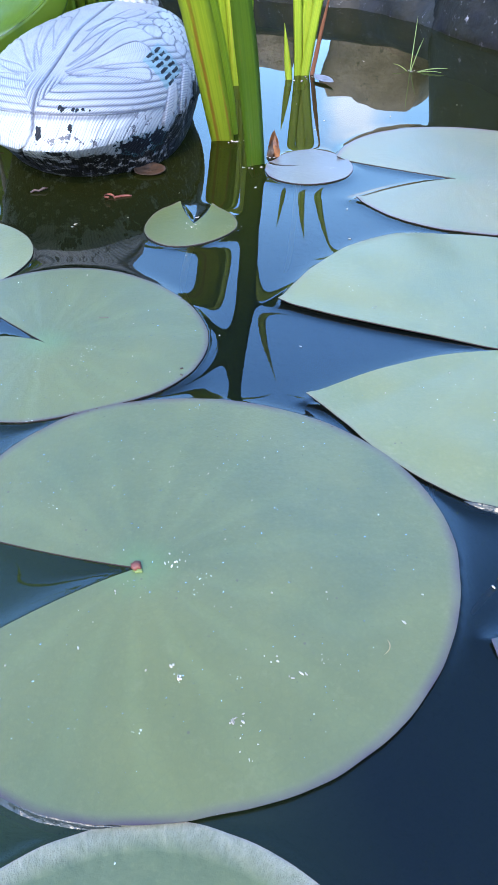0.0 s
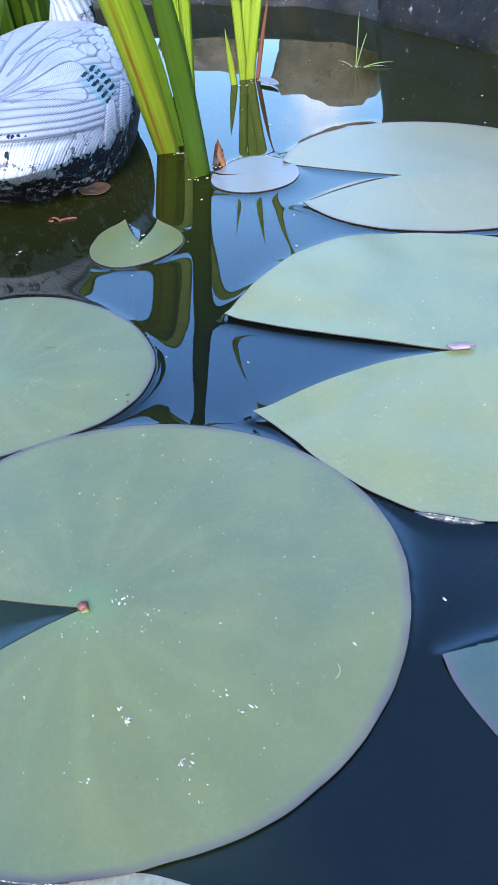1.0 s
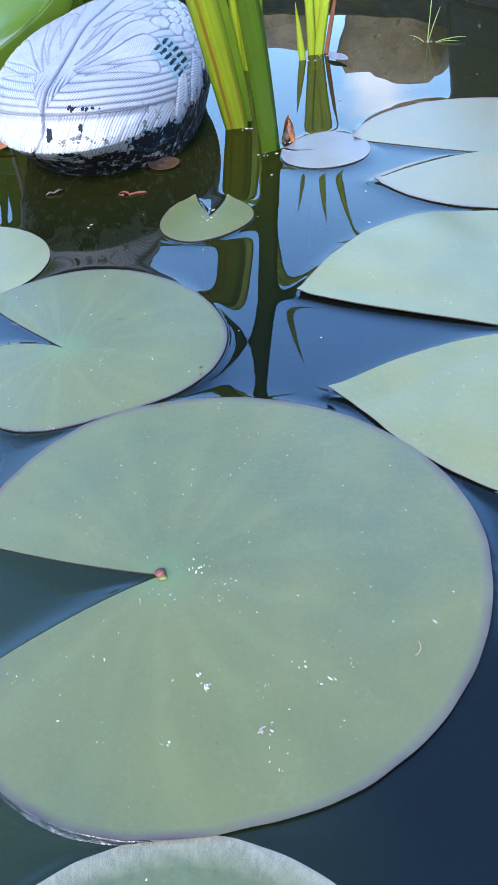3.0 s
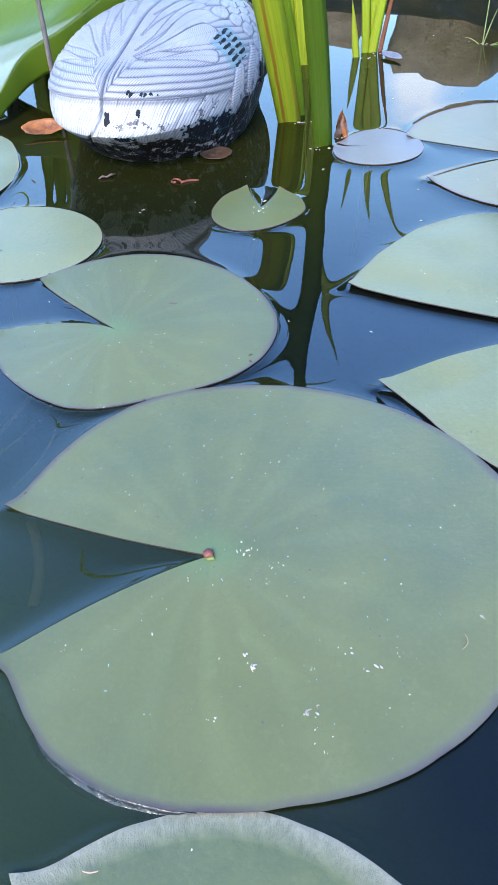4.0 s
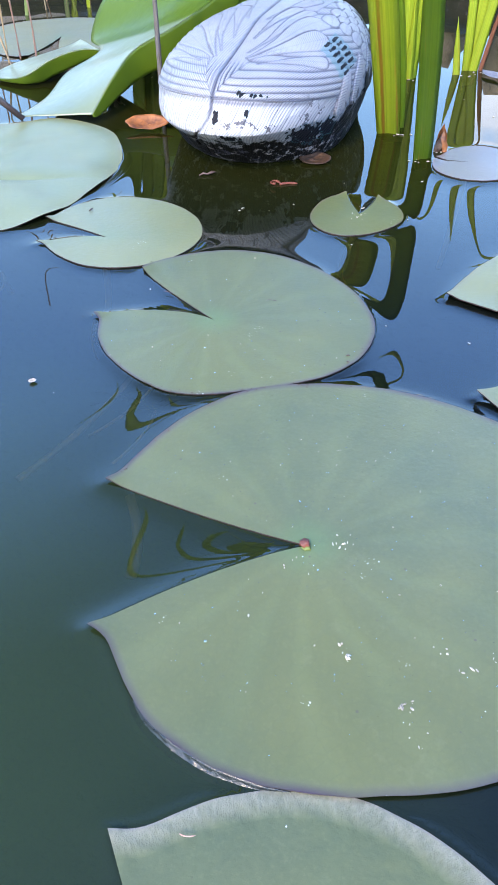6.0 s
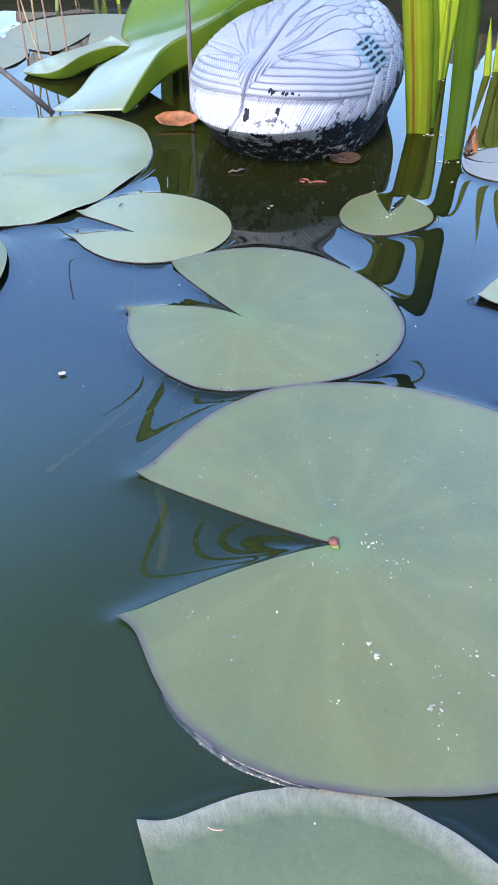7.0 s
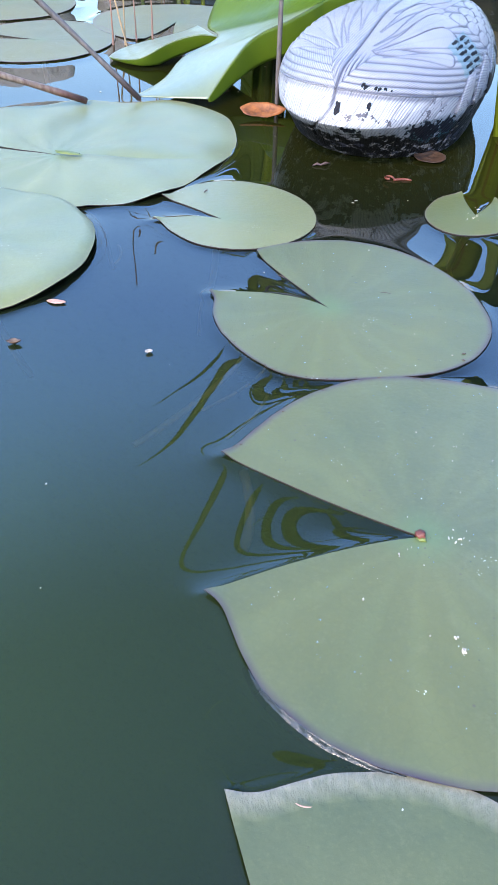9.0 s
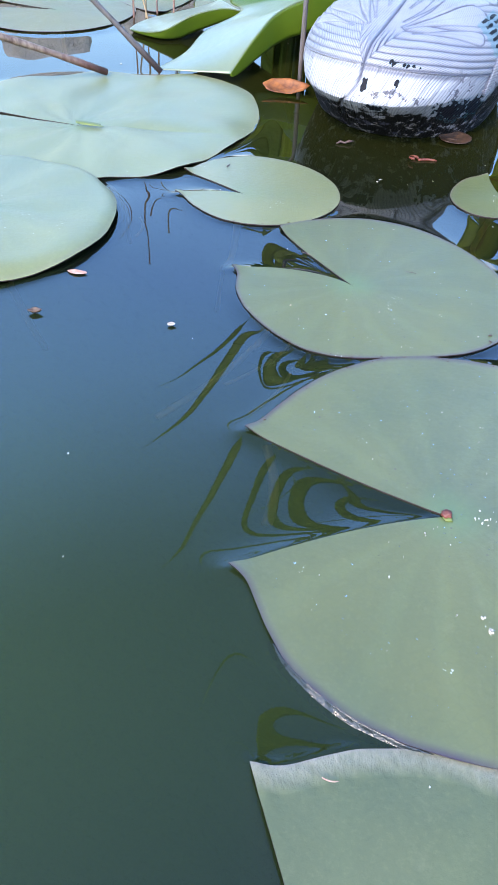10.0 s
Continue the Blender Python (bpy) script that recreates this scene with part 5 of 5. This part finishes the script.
lone_stalk("stalk", (-0.240, 0.605, -0.10), (-0.240, 0.603, 0.32), (0.002, 0, 0), 0.0029, 0.0024, TWIG_GREY, "thin grey upright stalk standing beside the decoy", "stalk")


def bud():
    thing = empty("withered_bud", 0.070, 0.543)
    for k, (ang, tilt, wide, tall, mat) in enumerate(((0, 6, 0.0038, 0.029, DEAD_RUST), (120, 7, 0.0037, 0.020, DEAD_BROWN), (240, 4, 0.0036, 0.024, DEAD_RUST), (300, 16, 0.0016, 0.017, PETAL_PINK))):
        bm = bmesh.new()
        rows = []
        for i in range(9):
            t = i / 8
            w = wide * (0.45 + 0.9 * math.sin(math.pi * min(1, t * 0.85 + 0.1))) * (1 - 0.9 * t ** 5)
            rows.append([bm.verts.new((s * w, 0.004 * (1 - s * s) * (1 - t) + 0.0035 * math.cos(t * 2) + depth, tall * t)) for s, depth in ((-1, 0), (-0.5, 0.001), (0, 0.0014), (0.5, 0.001), (1, 0), (0.5, -0.0006), (0, -0.0004), (-0.5, -0.0006))])
        for a, b in zip(rows, rows[1:]):
            for j in range(8):
                bm.faces.new((a[j], a[(j + 1) % 8], b[(j + 1) % 8], b[j]))
        for v in bm.verts:
            v.co.x += 0.0014 * noise.noise(v.co * 160 + Vector((k, 0, 0)))
            v.co.y += 0.0014 * noise.noise(v.co * 160 + Vector((0, k, 5)))
        bmesh.ops.recalc_face_normals(bm, faces=bm.faces)
        ob = part("petal", bm, mat, thing, "", False)
        ob.matrix_basis = pose(0, 0, -0.003, tilt * 0.3, 0, ang) @ pose(0, 0, 0, -tilt, 0, 0)
    return tagged(thing, "withered rusty-brown lily bud standing in water", "bud")


bud()


def scrap(name, x, y, z, sx, sy, turn, cup, mat, label, cat, seed=1, tilt=0.0, point=0.5, ragged=0.08):
    """A small curled leaf or petal."""
    bm = bmesh.new()
    rings, steps = 6, 28
    rows = []
    for i in range(rings + 1):
        q = i / rings
        row = []
        for j in range(steps):
            a = 2 * math.pi * j / steps
            r = q * (1 + ragged * noise.noise((math.cos(a) * 2, math.sin(a) * 2, seed)))
            row.append(bm.verts.new((sx * r * math.cos(a), sy * r * math.sin(a) * (1 - point * math.cos(a) ** 2), cup * q * q + 0.0008 * noise.noise((q * 3, a, seed)))))
        rows.append(row)
    for a, b in zip(rows, rows[1:]):
        for j in range(steps):
            bm.faces.new((a[j], b[j], b[(j + 1) % steps], a[(j + 1) % steps]))
    bmesh.ops.remove_doubles(bm, verts=bm.verts, dist=1e-6)
    ob = part(name, bm, mat)
    mod = ob.modifiers.new("thick", "SOLIDIFY")
    mod.thickness = 0.0005
    ob.matrix_world = pose(x, y, z, tilt, 0, turn)
    return tagged(ob, label, cat)


scrap("dead_leaf", -0.242, 0.557, 0.005, 0.0245, 0.0115, 14, 0.004, DEAD_RUST, "rusty dead leaf floating beside the decoy", "dead leaf", 2, 22, 0.2, 0.16)
scrap("dead_leaf", -0.053, 0.494, 0.0012, 0.0155, 0.0122, 8, 0.0030, DEAD_WET, "brown wet leaf awash below the decoy", "dead leaf", 3, 7, 0.0)
scrap("dead_leaf", -0.095, 0.455, -0.006, 0.034, 0.020, 5, 0.003, DEAD_BROWN, "dark sunken leaf under the water", "dead leaf", 4)
scrap("dead_leaf", 0.137, 0.802, 0.003, 0.020, 0.008, -55, 0.002, FALLEN_GREY, "grey-blue fallen leaf floating beside the reeds", "dead leaf", 6, 6, 0.4, 0.12)
scrap("petal", -0.274, 0.139, 0.001, 0.007, 0.0028, 8, 0.0005, PETAL_PINK, "pale pink fallen petal on the water", "petal", 5)
scrap("crumb", -0.189, 0.103, 0.001, 0.0024, 0.0014, 30, 0.001, CRUMB_WHITE, "tiny white crumb on the water", "crumb", 7)
scrap("crumb", -0.276, 0.085, 0.001, 0.0045, 0.002, 20, 0.002, DEAD_BROWN, "tiny brown crumb on the water", "crumb", 8)


def curl_scrap():
    """A wet red curl of petal with a tail."""
    pts = [(0.0045 * math.cos(a), 0.0055 * math.sin(a), 0.0012 + 0.0006 * a) for a in (0.4 + 0.5 * k for k in range(10))]
    thing = empty("plant_scrap", -0.083, 0.430)
    part("curl", tube(pts, [0.0008 + 0.0004 * math.sin(i * 0.9) for i in range(10)], 6), WORM_RED, thing)
    part("tail", tube(bent((0.004, 0.001, 0.001), (0.020, 0.006, 0.0008), (0, 0.002, 0)), [0.0012] * 5 + [0.0010, 0.0006], 6), WORM_RED, thing)
    return tagged(thing, "small wet red curl of petal with a tail on the water", "plant scrap")


curl_scrap()


def dry_scrap():
    """A crooked scrap of dried plant."""
    bm = tube(((-0.010, -0.004, 0.001), (-0.005, -0.001, 0.003), (0.0, -0.001, 0.002), (0.005, 0.002, 0.004), (0.010, 0.006, 0.003)), [0.0008, 0.0016, 0.0012, 0.0018, 0.0006], 6)
    ob = part("plant_scrap", bm, TWIG_GREY)
    ob.matrix_world = pose(-0.151, 0.443, 0, 0, 0, 0) @ Matrix.Scale(0.75, 4)
    return tagged(ob, "greyish crooked scrap of dried plant on the water", "plant scrap")


dry_scrap()


def sprig():
    thing = empty("grass_sprig", 0.258, 0.856)
    for b, r in (((0.006, 0.03, 0.060), 0.0009), ((0.016, 0.02, 0.036), 0.0008), ((0.050, 0.0, 0.004), 0.0008), ((-0.022, 0.012, 0.006), 0.0007), ((0.040, -0.012, 0.002), 0.0006)):
        part("stem", tube(bent((0, 0, -0.004), b, (0, 0, 0.003)), [r * 0.75] * 5 + [r * 0.5, r * 0.25], 6), GRASS_GREEN, thing)
    return tagged(thing, "pale grass sprig poking out of the water", "grass sprig")


sprig()


def back_stems():
    """Thin stalks and blades at the back of the pond."""
    rng = random.Random(11)
    for k in range(26):
        x, y = rng.uniform(-0.62, -0.3), rng.uniform(0.95, 1.28)
        if k < 5:
            x, y = -0.512 + 0.012 * k, 0.76 + 0.012 * (k % 3)
        h = rng.uniform(0.14, 0.4)
        mat = (PINK_STRAW, STRAW, GRASS_GREEN, REED_LIGHT)[k % 4 if k >= 5 else k % 2]
        word = ("pinkish dry stalk", "straw-coloured dry stalk", "green grass blade", "bright green reed blade")[k % 4 if k >= 5 else k % 2]
        if mat in (PINK_STRAW, STRAW):
            lone_stalk("stalk", (x, y, -0.05), (x + rng.uniform(-0.05, 0.05), y + rng.uniform(-0.02, 0.05), h), (rng.uniform(-0.01, 0.01), 0, 0), 0.0013, 0.0009, mat, word + " standing at the back of the pond", "stalk")
        else:
            reed_clump(x, y, ((0, 0, rng.uniform(0.006, 0.012), h, (rng.uniform(-0.06, 0.06), rng.uniform(-0.02, 0.05)), (rng.uniform(-0.05, 0.05), 0.0), (rng.uniform(-40, 40), 0), mat),), word + " at the back of the pond")


back_stems()


# ---------------------------------------------------------------- sunken stalks and weed
def sunken():
    for a, b, r in (((-0.129, 0.120, -0.0026), (-0.164, 0.020, -0.0034), 0.0023), ((-0.112, 0.115, -0.002), (-0.140, 0.065, -0.010), 0.0013), ((-0.105, 0.09, -0.002), (-0.118, 0.045, -0.010), 0.0011),
                    ((-0.100, 0.02, -0.006), (-0.085, -0.03, -0.012), 0.003), ((-0.27, 0.235, -0.003), (-0.262, 0.21, -0.008), 0.0012)):
        ob = part("sunken_stalk", tube(bent((0, 0, 0), Vector(b) - Vector(a), (0.004, 0, 0)), [r] * 7, 6), STALK_SUNK)
        ob.location = a
        tagged(ob, "pale sunken stalk under the water", "stalk", "sunken stalks")
    rng = random.Random(3)
    thing = empty("water_weed", -0.113, 0.095)
    for k in range(26):
        p = Vector((rng.uniform(-0.022, 0.022), rng.uniform(-0.010, 0.010), -0.0016))
        q = p + Vector((rng.uniform(-0.016, 0.016), rng.uniform(-0.012, 0.012), rng.uniform(-0.004, -0.0005)))
        part("weed_strand", tube(bent(p, q, (0.003, 0.002, 0)), [0.0006] * 7, 5), WEED, thing)
    tagged(thing, "tuft of green water weed between the pads", "water weed")


sunken()


# ---------------------------------------------------------------- bits on the leaves
def nub(x, y, z, size, mat, label):
    bm = bmesh.new()
    bmesh.ops.create_icosphere(bm, subdivisions=3, radius=1.0)
    for v in bm.verts:
        v.co *= 1 + 0.35 * noise.noise(v.co * 1.6 + Vector((x * 90, y * 90, 0)))
        v.co = (v.co.x * size[0], v.co.y * size[1], v.co.z * size[2])
    ob = part("leaf_heart", bm, mat)
    ob.location = (x, y, z)
    return tagged(ob, label, "leaf heart")


nub(-0.0022, -0.0030, 0.0036, (0.0028, 0.0024, 0.0020), HEART_RED, "dark red knob where the largest pad joins its stalk")
nub(-0.0012, -0.0048, 0.0026, (0.0026, 0.0016, 0.0010), HEART_OLIVE, "yellowish ring below the red knob")
nub(0.2290, 0.1905, 0.0052, (0.0090, 0.0034, 0.0019), HEART_MAUVE, "greyish-mauve knob at the heart of the mint-green pad")
nub(-0.386, 0.379, 0.0060, (0.015, 0.0034, 0.0010), HEART_OLIVE, "yellow-green knob at the heart of the pale pad")
nub(-0.376, 0.187, 0.0085, (0.0055, 0.008, 0.0012), HEART_OLIVE, "yellow-green knob at the heart of the round pad")


def flakes(pad_name, spots, label, seed, z0):
    """Dried pale flakes scattered over a leaf, one object."""
    rng = random.Random(seed)
    pad = PADS[pad_name]
    bm = bmesh.new()
    todo = []
    for x, y, n, spread, size in spots:
        todo += [(x + rng.gauss(0, spread * 1.5), y + rng.gauss(0, spread * 1.5), size * rng.uniform(0.22, 0.55)) for _ in range(n)]
    for x, y, s in todo:
        if float(pad.depth_inside(np.array([x]), np.array([y]))[0]) < 0.004:
            continue
        k = rng.randint(5, 8)
        turn, long = rng.uniform(0, 6.28), rng.uniform(1, 3.2)
        ring = []
        for j in range(k):
            a = 2 * math.pi * j / k
            r = s * rng.uniform(0.6, 1.15)
            dx, dy = r * long * math.cos(a), r * math.sin(a)
            ring.append((x + dx * math.cos(turn) - dy * math.sin(turn), y + dx * math.sin(turn) + dy * math.cos(turn)))
        low = [bm.verts.new((p, q, z0 - 0.0008)) for p, q in ring]
        top = [bm.verts.new((x + (p - x) * 0.75, y + (q - y) * 0.75, z0 + 0.0001)) for p, q in ring]
        for j in range(k):
            bm.faces.new((low[j], low[(j + 1) % k], top[(j + 1) % k], top[j]))
        bm.faces.new(top)
    ob = part("dried_flakes", bm, CRUMB_WHITE)
    return tagged(ob, label, "flakes", kind="stuff")


flakes("big", ((0.020, -0.057, 2, 0.0004, 0.0014), (0.0235, -0.062, 3, 0.0006, 0.0015), (0.048, -0.082, 7, 0.0014, 0.0013), (0.050, -0.090, 4, 0.0024, 0.0008), (0.0645, -0.055, 4, 0.0012, 0.0010), (0.075, -0.0595, 4, 0.0018, 0.0012), (0.135, -0.017, 3, 0.0007, 0.0017),
               (0.144, 0.054, 2, 0.0007, 0.0014), (0.123, -0.032, 2, 0.0008, 0.0012), (0.055, -0.098, 2, 0.0006, 0.0012), (-0.011, -0.017, 2, 0.0008, 0.0012), (0.009, -0.060, 1, 0.0005, 0.0012), (-0.023, -0.049, 1, 0.0004, 0.0012), (0.013, 0.001, 5, 0.0013, 0.0009), (0.020, 0.003, 5, 0.0016, 0.0007),
               (0.087, -0.053, 5, 0.002, 0.0005), (0.13, 0.09, 14, 0.010, 0.0005), (0.06, 0.05, 12, 0.03, 0.0005), (0.0, -0.05, 16, 0.04, 0.0004), (-0.02, 0.06, 14, 0.03, 0.0004), (-0.06, -0.07, 9, 0.02, 0.0004)), "dried white flakes on the largest lily pad", 21, 0.0028)
flakes("small", ((-0.001, 0.3745, 8, 0.0022, 0.0010), (-0.004, 0.371, 5, 0.0022, 0.0006)), "white bubbles and flakes at the heart of the tiny pad", 24, 0.0028)
flakes("middle", ((-0.09, 0.17, 8, 0.03, 0.0006), (-0.03, 0.17, 6, 0.012, 0.0006), (-0.14, 0.16, 5, 0.015, 0.0007)), "dried white flakes on a lily pad", 22, 0.0028)
flakes("right", ((0.17, 0.16, 14, 0.018, 0.0006), (0.2, 0.1, 5, 0.02, 0.0006), (0.2, 0.26, 5, 0.02, 0.0007)), "dried white flakes on the mint-green pad", 23, 0.0034)


def rim_bits(pad_name, seed, count, z0, label):
    """Dark nibbled crumbs along a leaf's rim, one object."""
    rng = random.Random(seed)
    pad = PADS[pad_name]
    bm = bmesh.new()
    while count:
        a = rng.uniform(-3.1, 3.1)
        r = float(pad.radius(a)) - abs(rng.gauss(0, 0.0014)) - 0.0005
        x, y = pad.x + r * math.cos(a), pad.y + r * math.sin(a)
        if float(pad.depth_inside(np.array([x]), np.array([y]))[0]) < 0.0003:
            continue
        m = Matrix.Translation((x, y, z0)) @ Matrix.Rotation(a + rng.uniform(1.2, 2.0), 4, "Z") @ Matrix.Diagonal((rng.uniform(1, 3.5), 1, 0.5, 1))
        bmesh.ops.create_icosphere(bm, subdivisions=1, radius=rng.uniform(0.0002, 0.00042), matrix=m)
        count -= 1
    ob = part("rim_crumbs", bm, DEAD_BROWN)
    return tagged(ob, label, "crumbs", kind="stuff")


rim_bits("big", 61, 90, 0.0030, "dark crumbs along the rim of the largest lily pad")
rim_bits("middle", 62, 45, 0.0026, "dark crumbs along the rim of a sage-green lily pad")
rim_bits("third", 63, 22, 0.0026, "dark crumbs along the rim of a small lily pad")


def droplets():
    """Tiny scraps and bubbles floating on the water."""
    rng = random.Random(8)
    bm = bmesh.new()
    for _ in range(110):
        x, y = rng.uniform(-0.45, 0.5), rng.uniform(-0.1, 1.0)
        if any(float(p.depth_inside(np.array([x]), np.array([y]))[0]) > -0.004 for p in PADS.values()):
            continue
        m = Matrix.Translation((x, y, 0.0005)) @ Matrix.Rotation(rng.uniform(0, 6), 4, "Z") @ Matrix.Diagonal((rng.uniform(1, 3), 1, 0.6, 1))
        bmesh.ops.create_icosphere(bm, subdivisions=1, radius=rng.uniform(0.0003, 0.0008), matrix=m)
    ob = part("floating_specks", bm, CRUMB_WHITE)
    tagged(ob, "pale specks floating on the water", "specks", kind="stuff")


droplets()


def foam():
    """Tiny white bubbles where stalks and leaves meet the water."""
    rng = random.Random(14)
    bm = bmesh.new()
    for x, y, n, spread in ((0.027, 0.579, 6, 0.0035), (0.036, 0.583, 4, 0.004), (0.045, 0.509, 6, 0.004), (0.060, 0.510, 4, 0.003), (0.034, 0.776, 5, 0.004), (0.066, 0.538, 4, 0.003), (0.106, 0.476, 3, 0.003),
                            (0.262, 0.856, 6, 0.004), (0.100, 0.800, 3, 0.006), (0.125, 0.822, 4, 0.008), (-0.002, 0.392, 7, 0.004), (0.040, 0.375, 4, 0.003)):
        for _ in range(n):
            m = Matrix.Translation((x + rng.gauss(0, spread), y + rng.gauss(0, spread * 0.6), 0.0006)) @ Matrix.Diagonal((rng.uniform(1, 2), 1, 0.7, 1))
            bmesh.ops.create_icosphere(bm, subdivisions=1, radius=rng.uniform(0.0004, 0.0011), matrix=m)
    ob = part("foam_bubbles", bm, CRUMB_WHITE)
    tagged(ob, "tiny white bubbles where reeds meet the water", "bubbles", kind="stuff")


foam()


def dew(pad_name, count, seed, z0, label):
    """Tiny clear drops lying on a leaf, one object."""
    rng = random.Random(seed)
    pad = PADS[pad_name]
    bm = bmesh.new()
    made = 0
    size = pad.series[0]
    while made < count:
        x, y = pad.x + rng.uniform(-1.15, 1.15) * size, pad.y + rng.uniform(-1.15, 1.15) * size
        if float(pad.depth_inside(np.array([x]), np.array([y]))[0]) < 0.006:
            continue
        r = 0.00022 + 0.00030 * rng.random() ** 2
        m = Matrix.Translation((x, y, z0 + r * 0.3)) @ Matrix.Diagonal((rng.uniform(0.9, 1.3), 1.0, 0.65, 1))
        bmesh.ops.create_icosphere(bm, subdivisions=2, radius=r, matrix=m)
        made += 1
    ob = part("dew_drops", bm, DEW)
    return tagged(ob, label, "dew drops", kind="stuff")


dew("big", 260, 41, 0.0026, "tiny clear drops on the largest lily pad")
dew("middle", 90, 42, 0.0026, "tiny clear drops on a sage-green lily pad")
dew("right", 130, 43, 0.0040, "tiny clear drops on the mint-green pad")


def fibre(x, y, z, length, turn, bow, r, mat, label):
    """A thin curled scrap of plant lying on a leaf."""
    bm = tube(bent((-length / 2, 0, 0), (length / 2, 0, 0), (0, bow, 0.0004), 9), [r * 0.5, r * 0.9, r, r, r, r, r, r * 0.8, r * 0.3], 6)
    ob = part("plant_scrap", bm, mat)
    ob.matrix_world = pose(x, y, z, 0, 0, turn)
    return tagged(ob, label, "plant scrap")


fibre(0.1140, -0.0460, 0.0036, 0.008, 75, -0.0018, 0.0002, STRAW, "straw-coloured curled fibre on the largest lily pad")
fibre(-0.1310, 0.2200, 0.0030, 0.008, -18, 0.0, 0.0003, TWIG_GREY, "short dark fibre on a sage-green lily pad")
fibre(-0.0540, 0.2210, 0.0030, 0.009, 0, 0.0003, 0.0002, TWIG_GREY, "short grey fibre on a sage-green lily pad")
fibre(0.0060, 0.1620, 0.0026, 0.0024, 20, 0.0, 0.0005, TWIG_GREY, "dark speck of debris on a lily pad")
fibre(0.0065, 0.1550, 0.0026, 0.0020, -30, 0.0, 0.0005, TWIG_GREY, "dark speck of debris on a lily pad")
fibre(-0.0270, -0.1460, 0.0054, 0.006, 5, -0.0008, 0.00028, PETAL_PINK, "small pinkish scrap on the grey-green pad")
fibre(0.1900, 0.0440, 0.0012, 0.014, 4, 0.002, 0.0006, DEAD_BROWN, "brown plant scrap caught at the mint-green pad's edge")
fibre(-0.2340, 0.3450, 0.0032, 0.006, 80, 0.0, 0.0006, TWIG_GREY, "short dark fibre on a small lily pad")
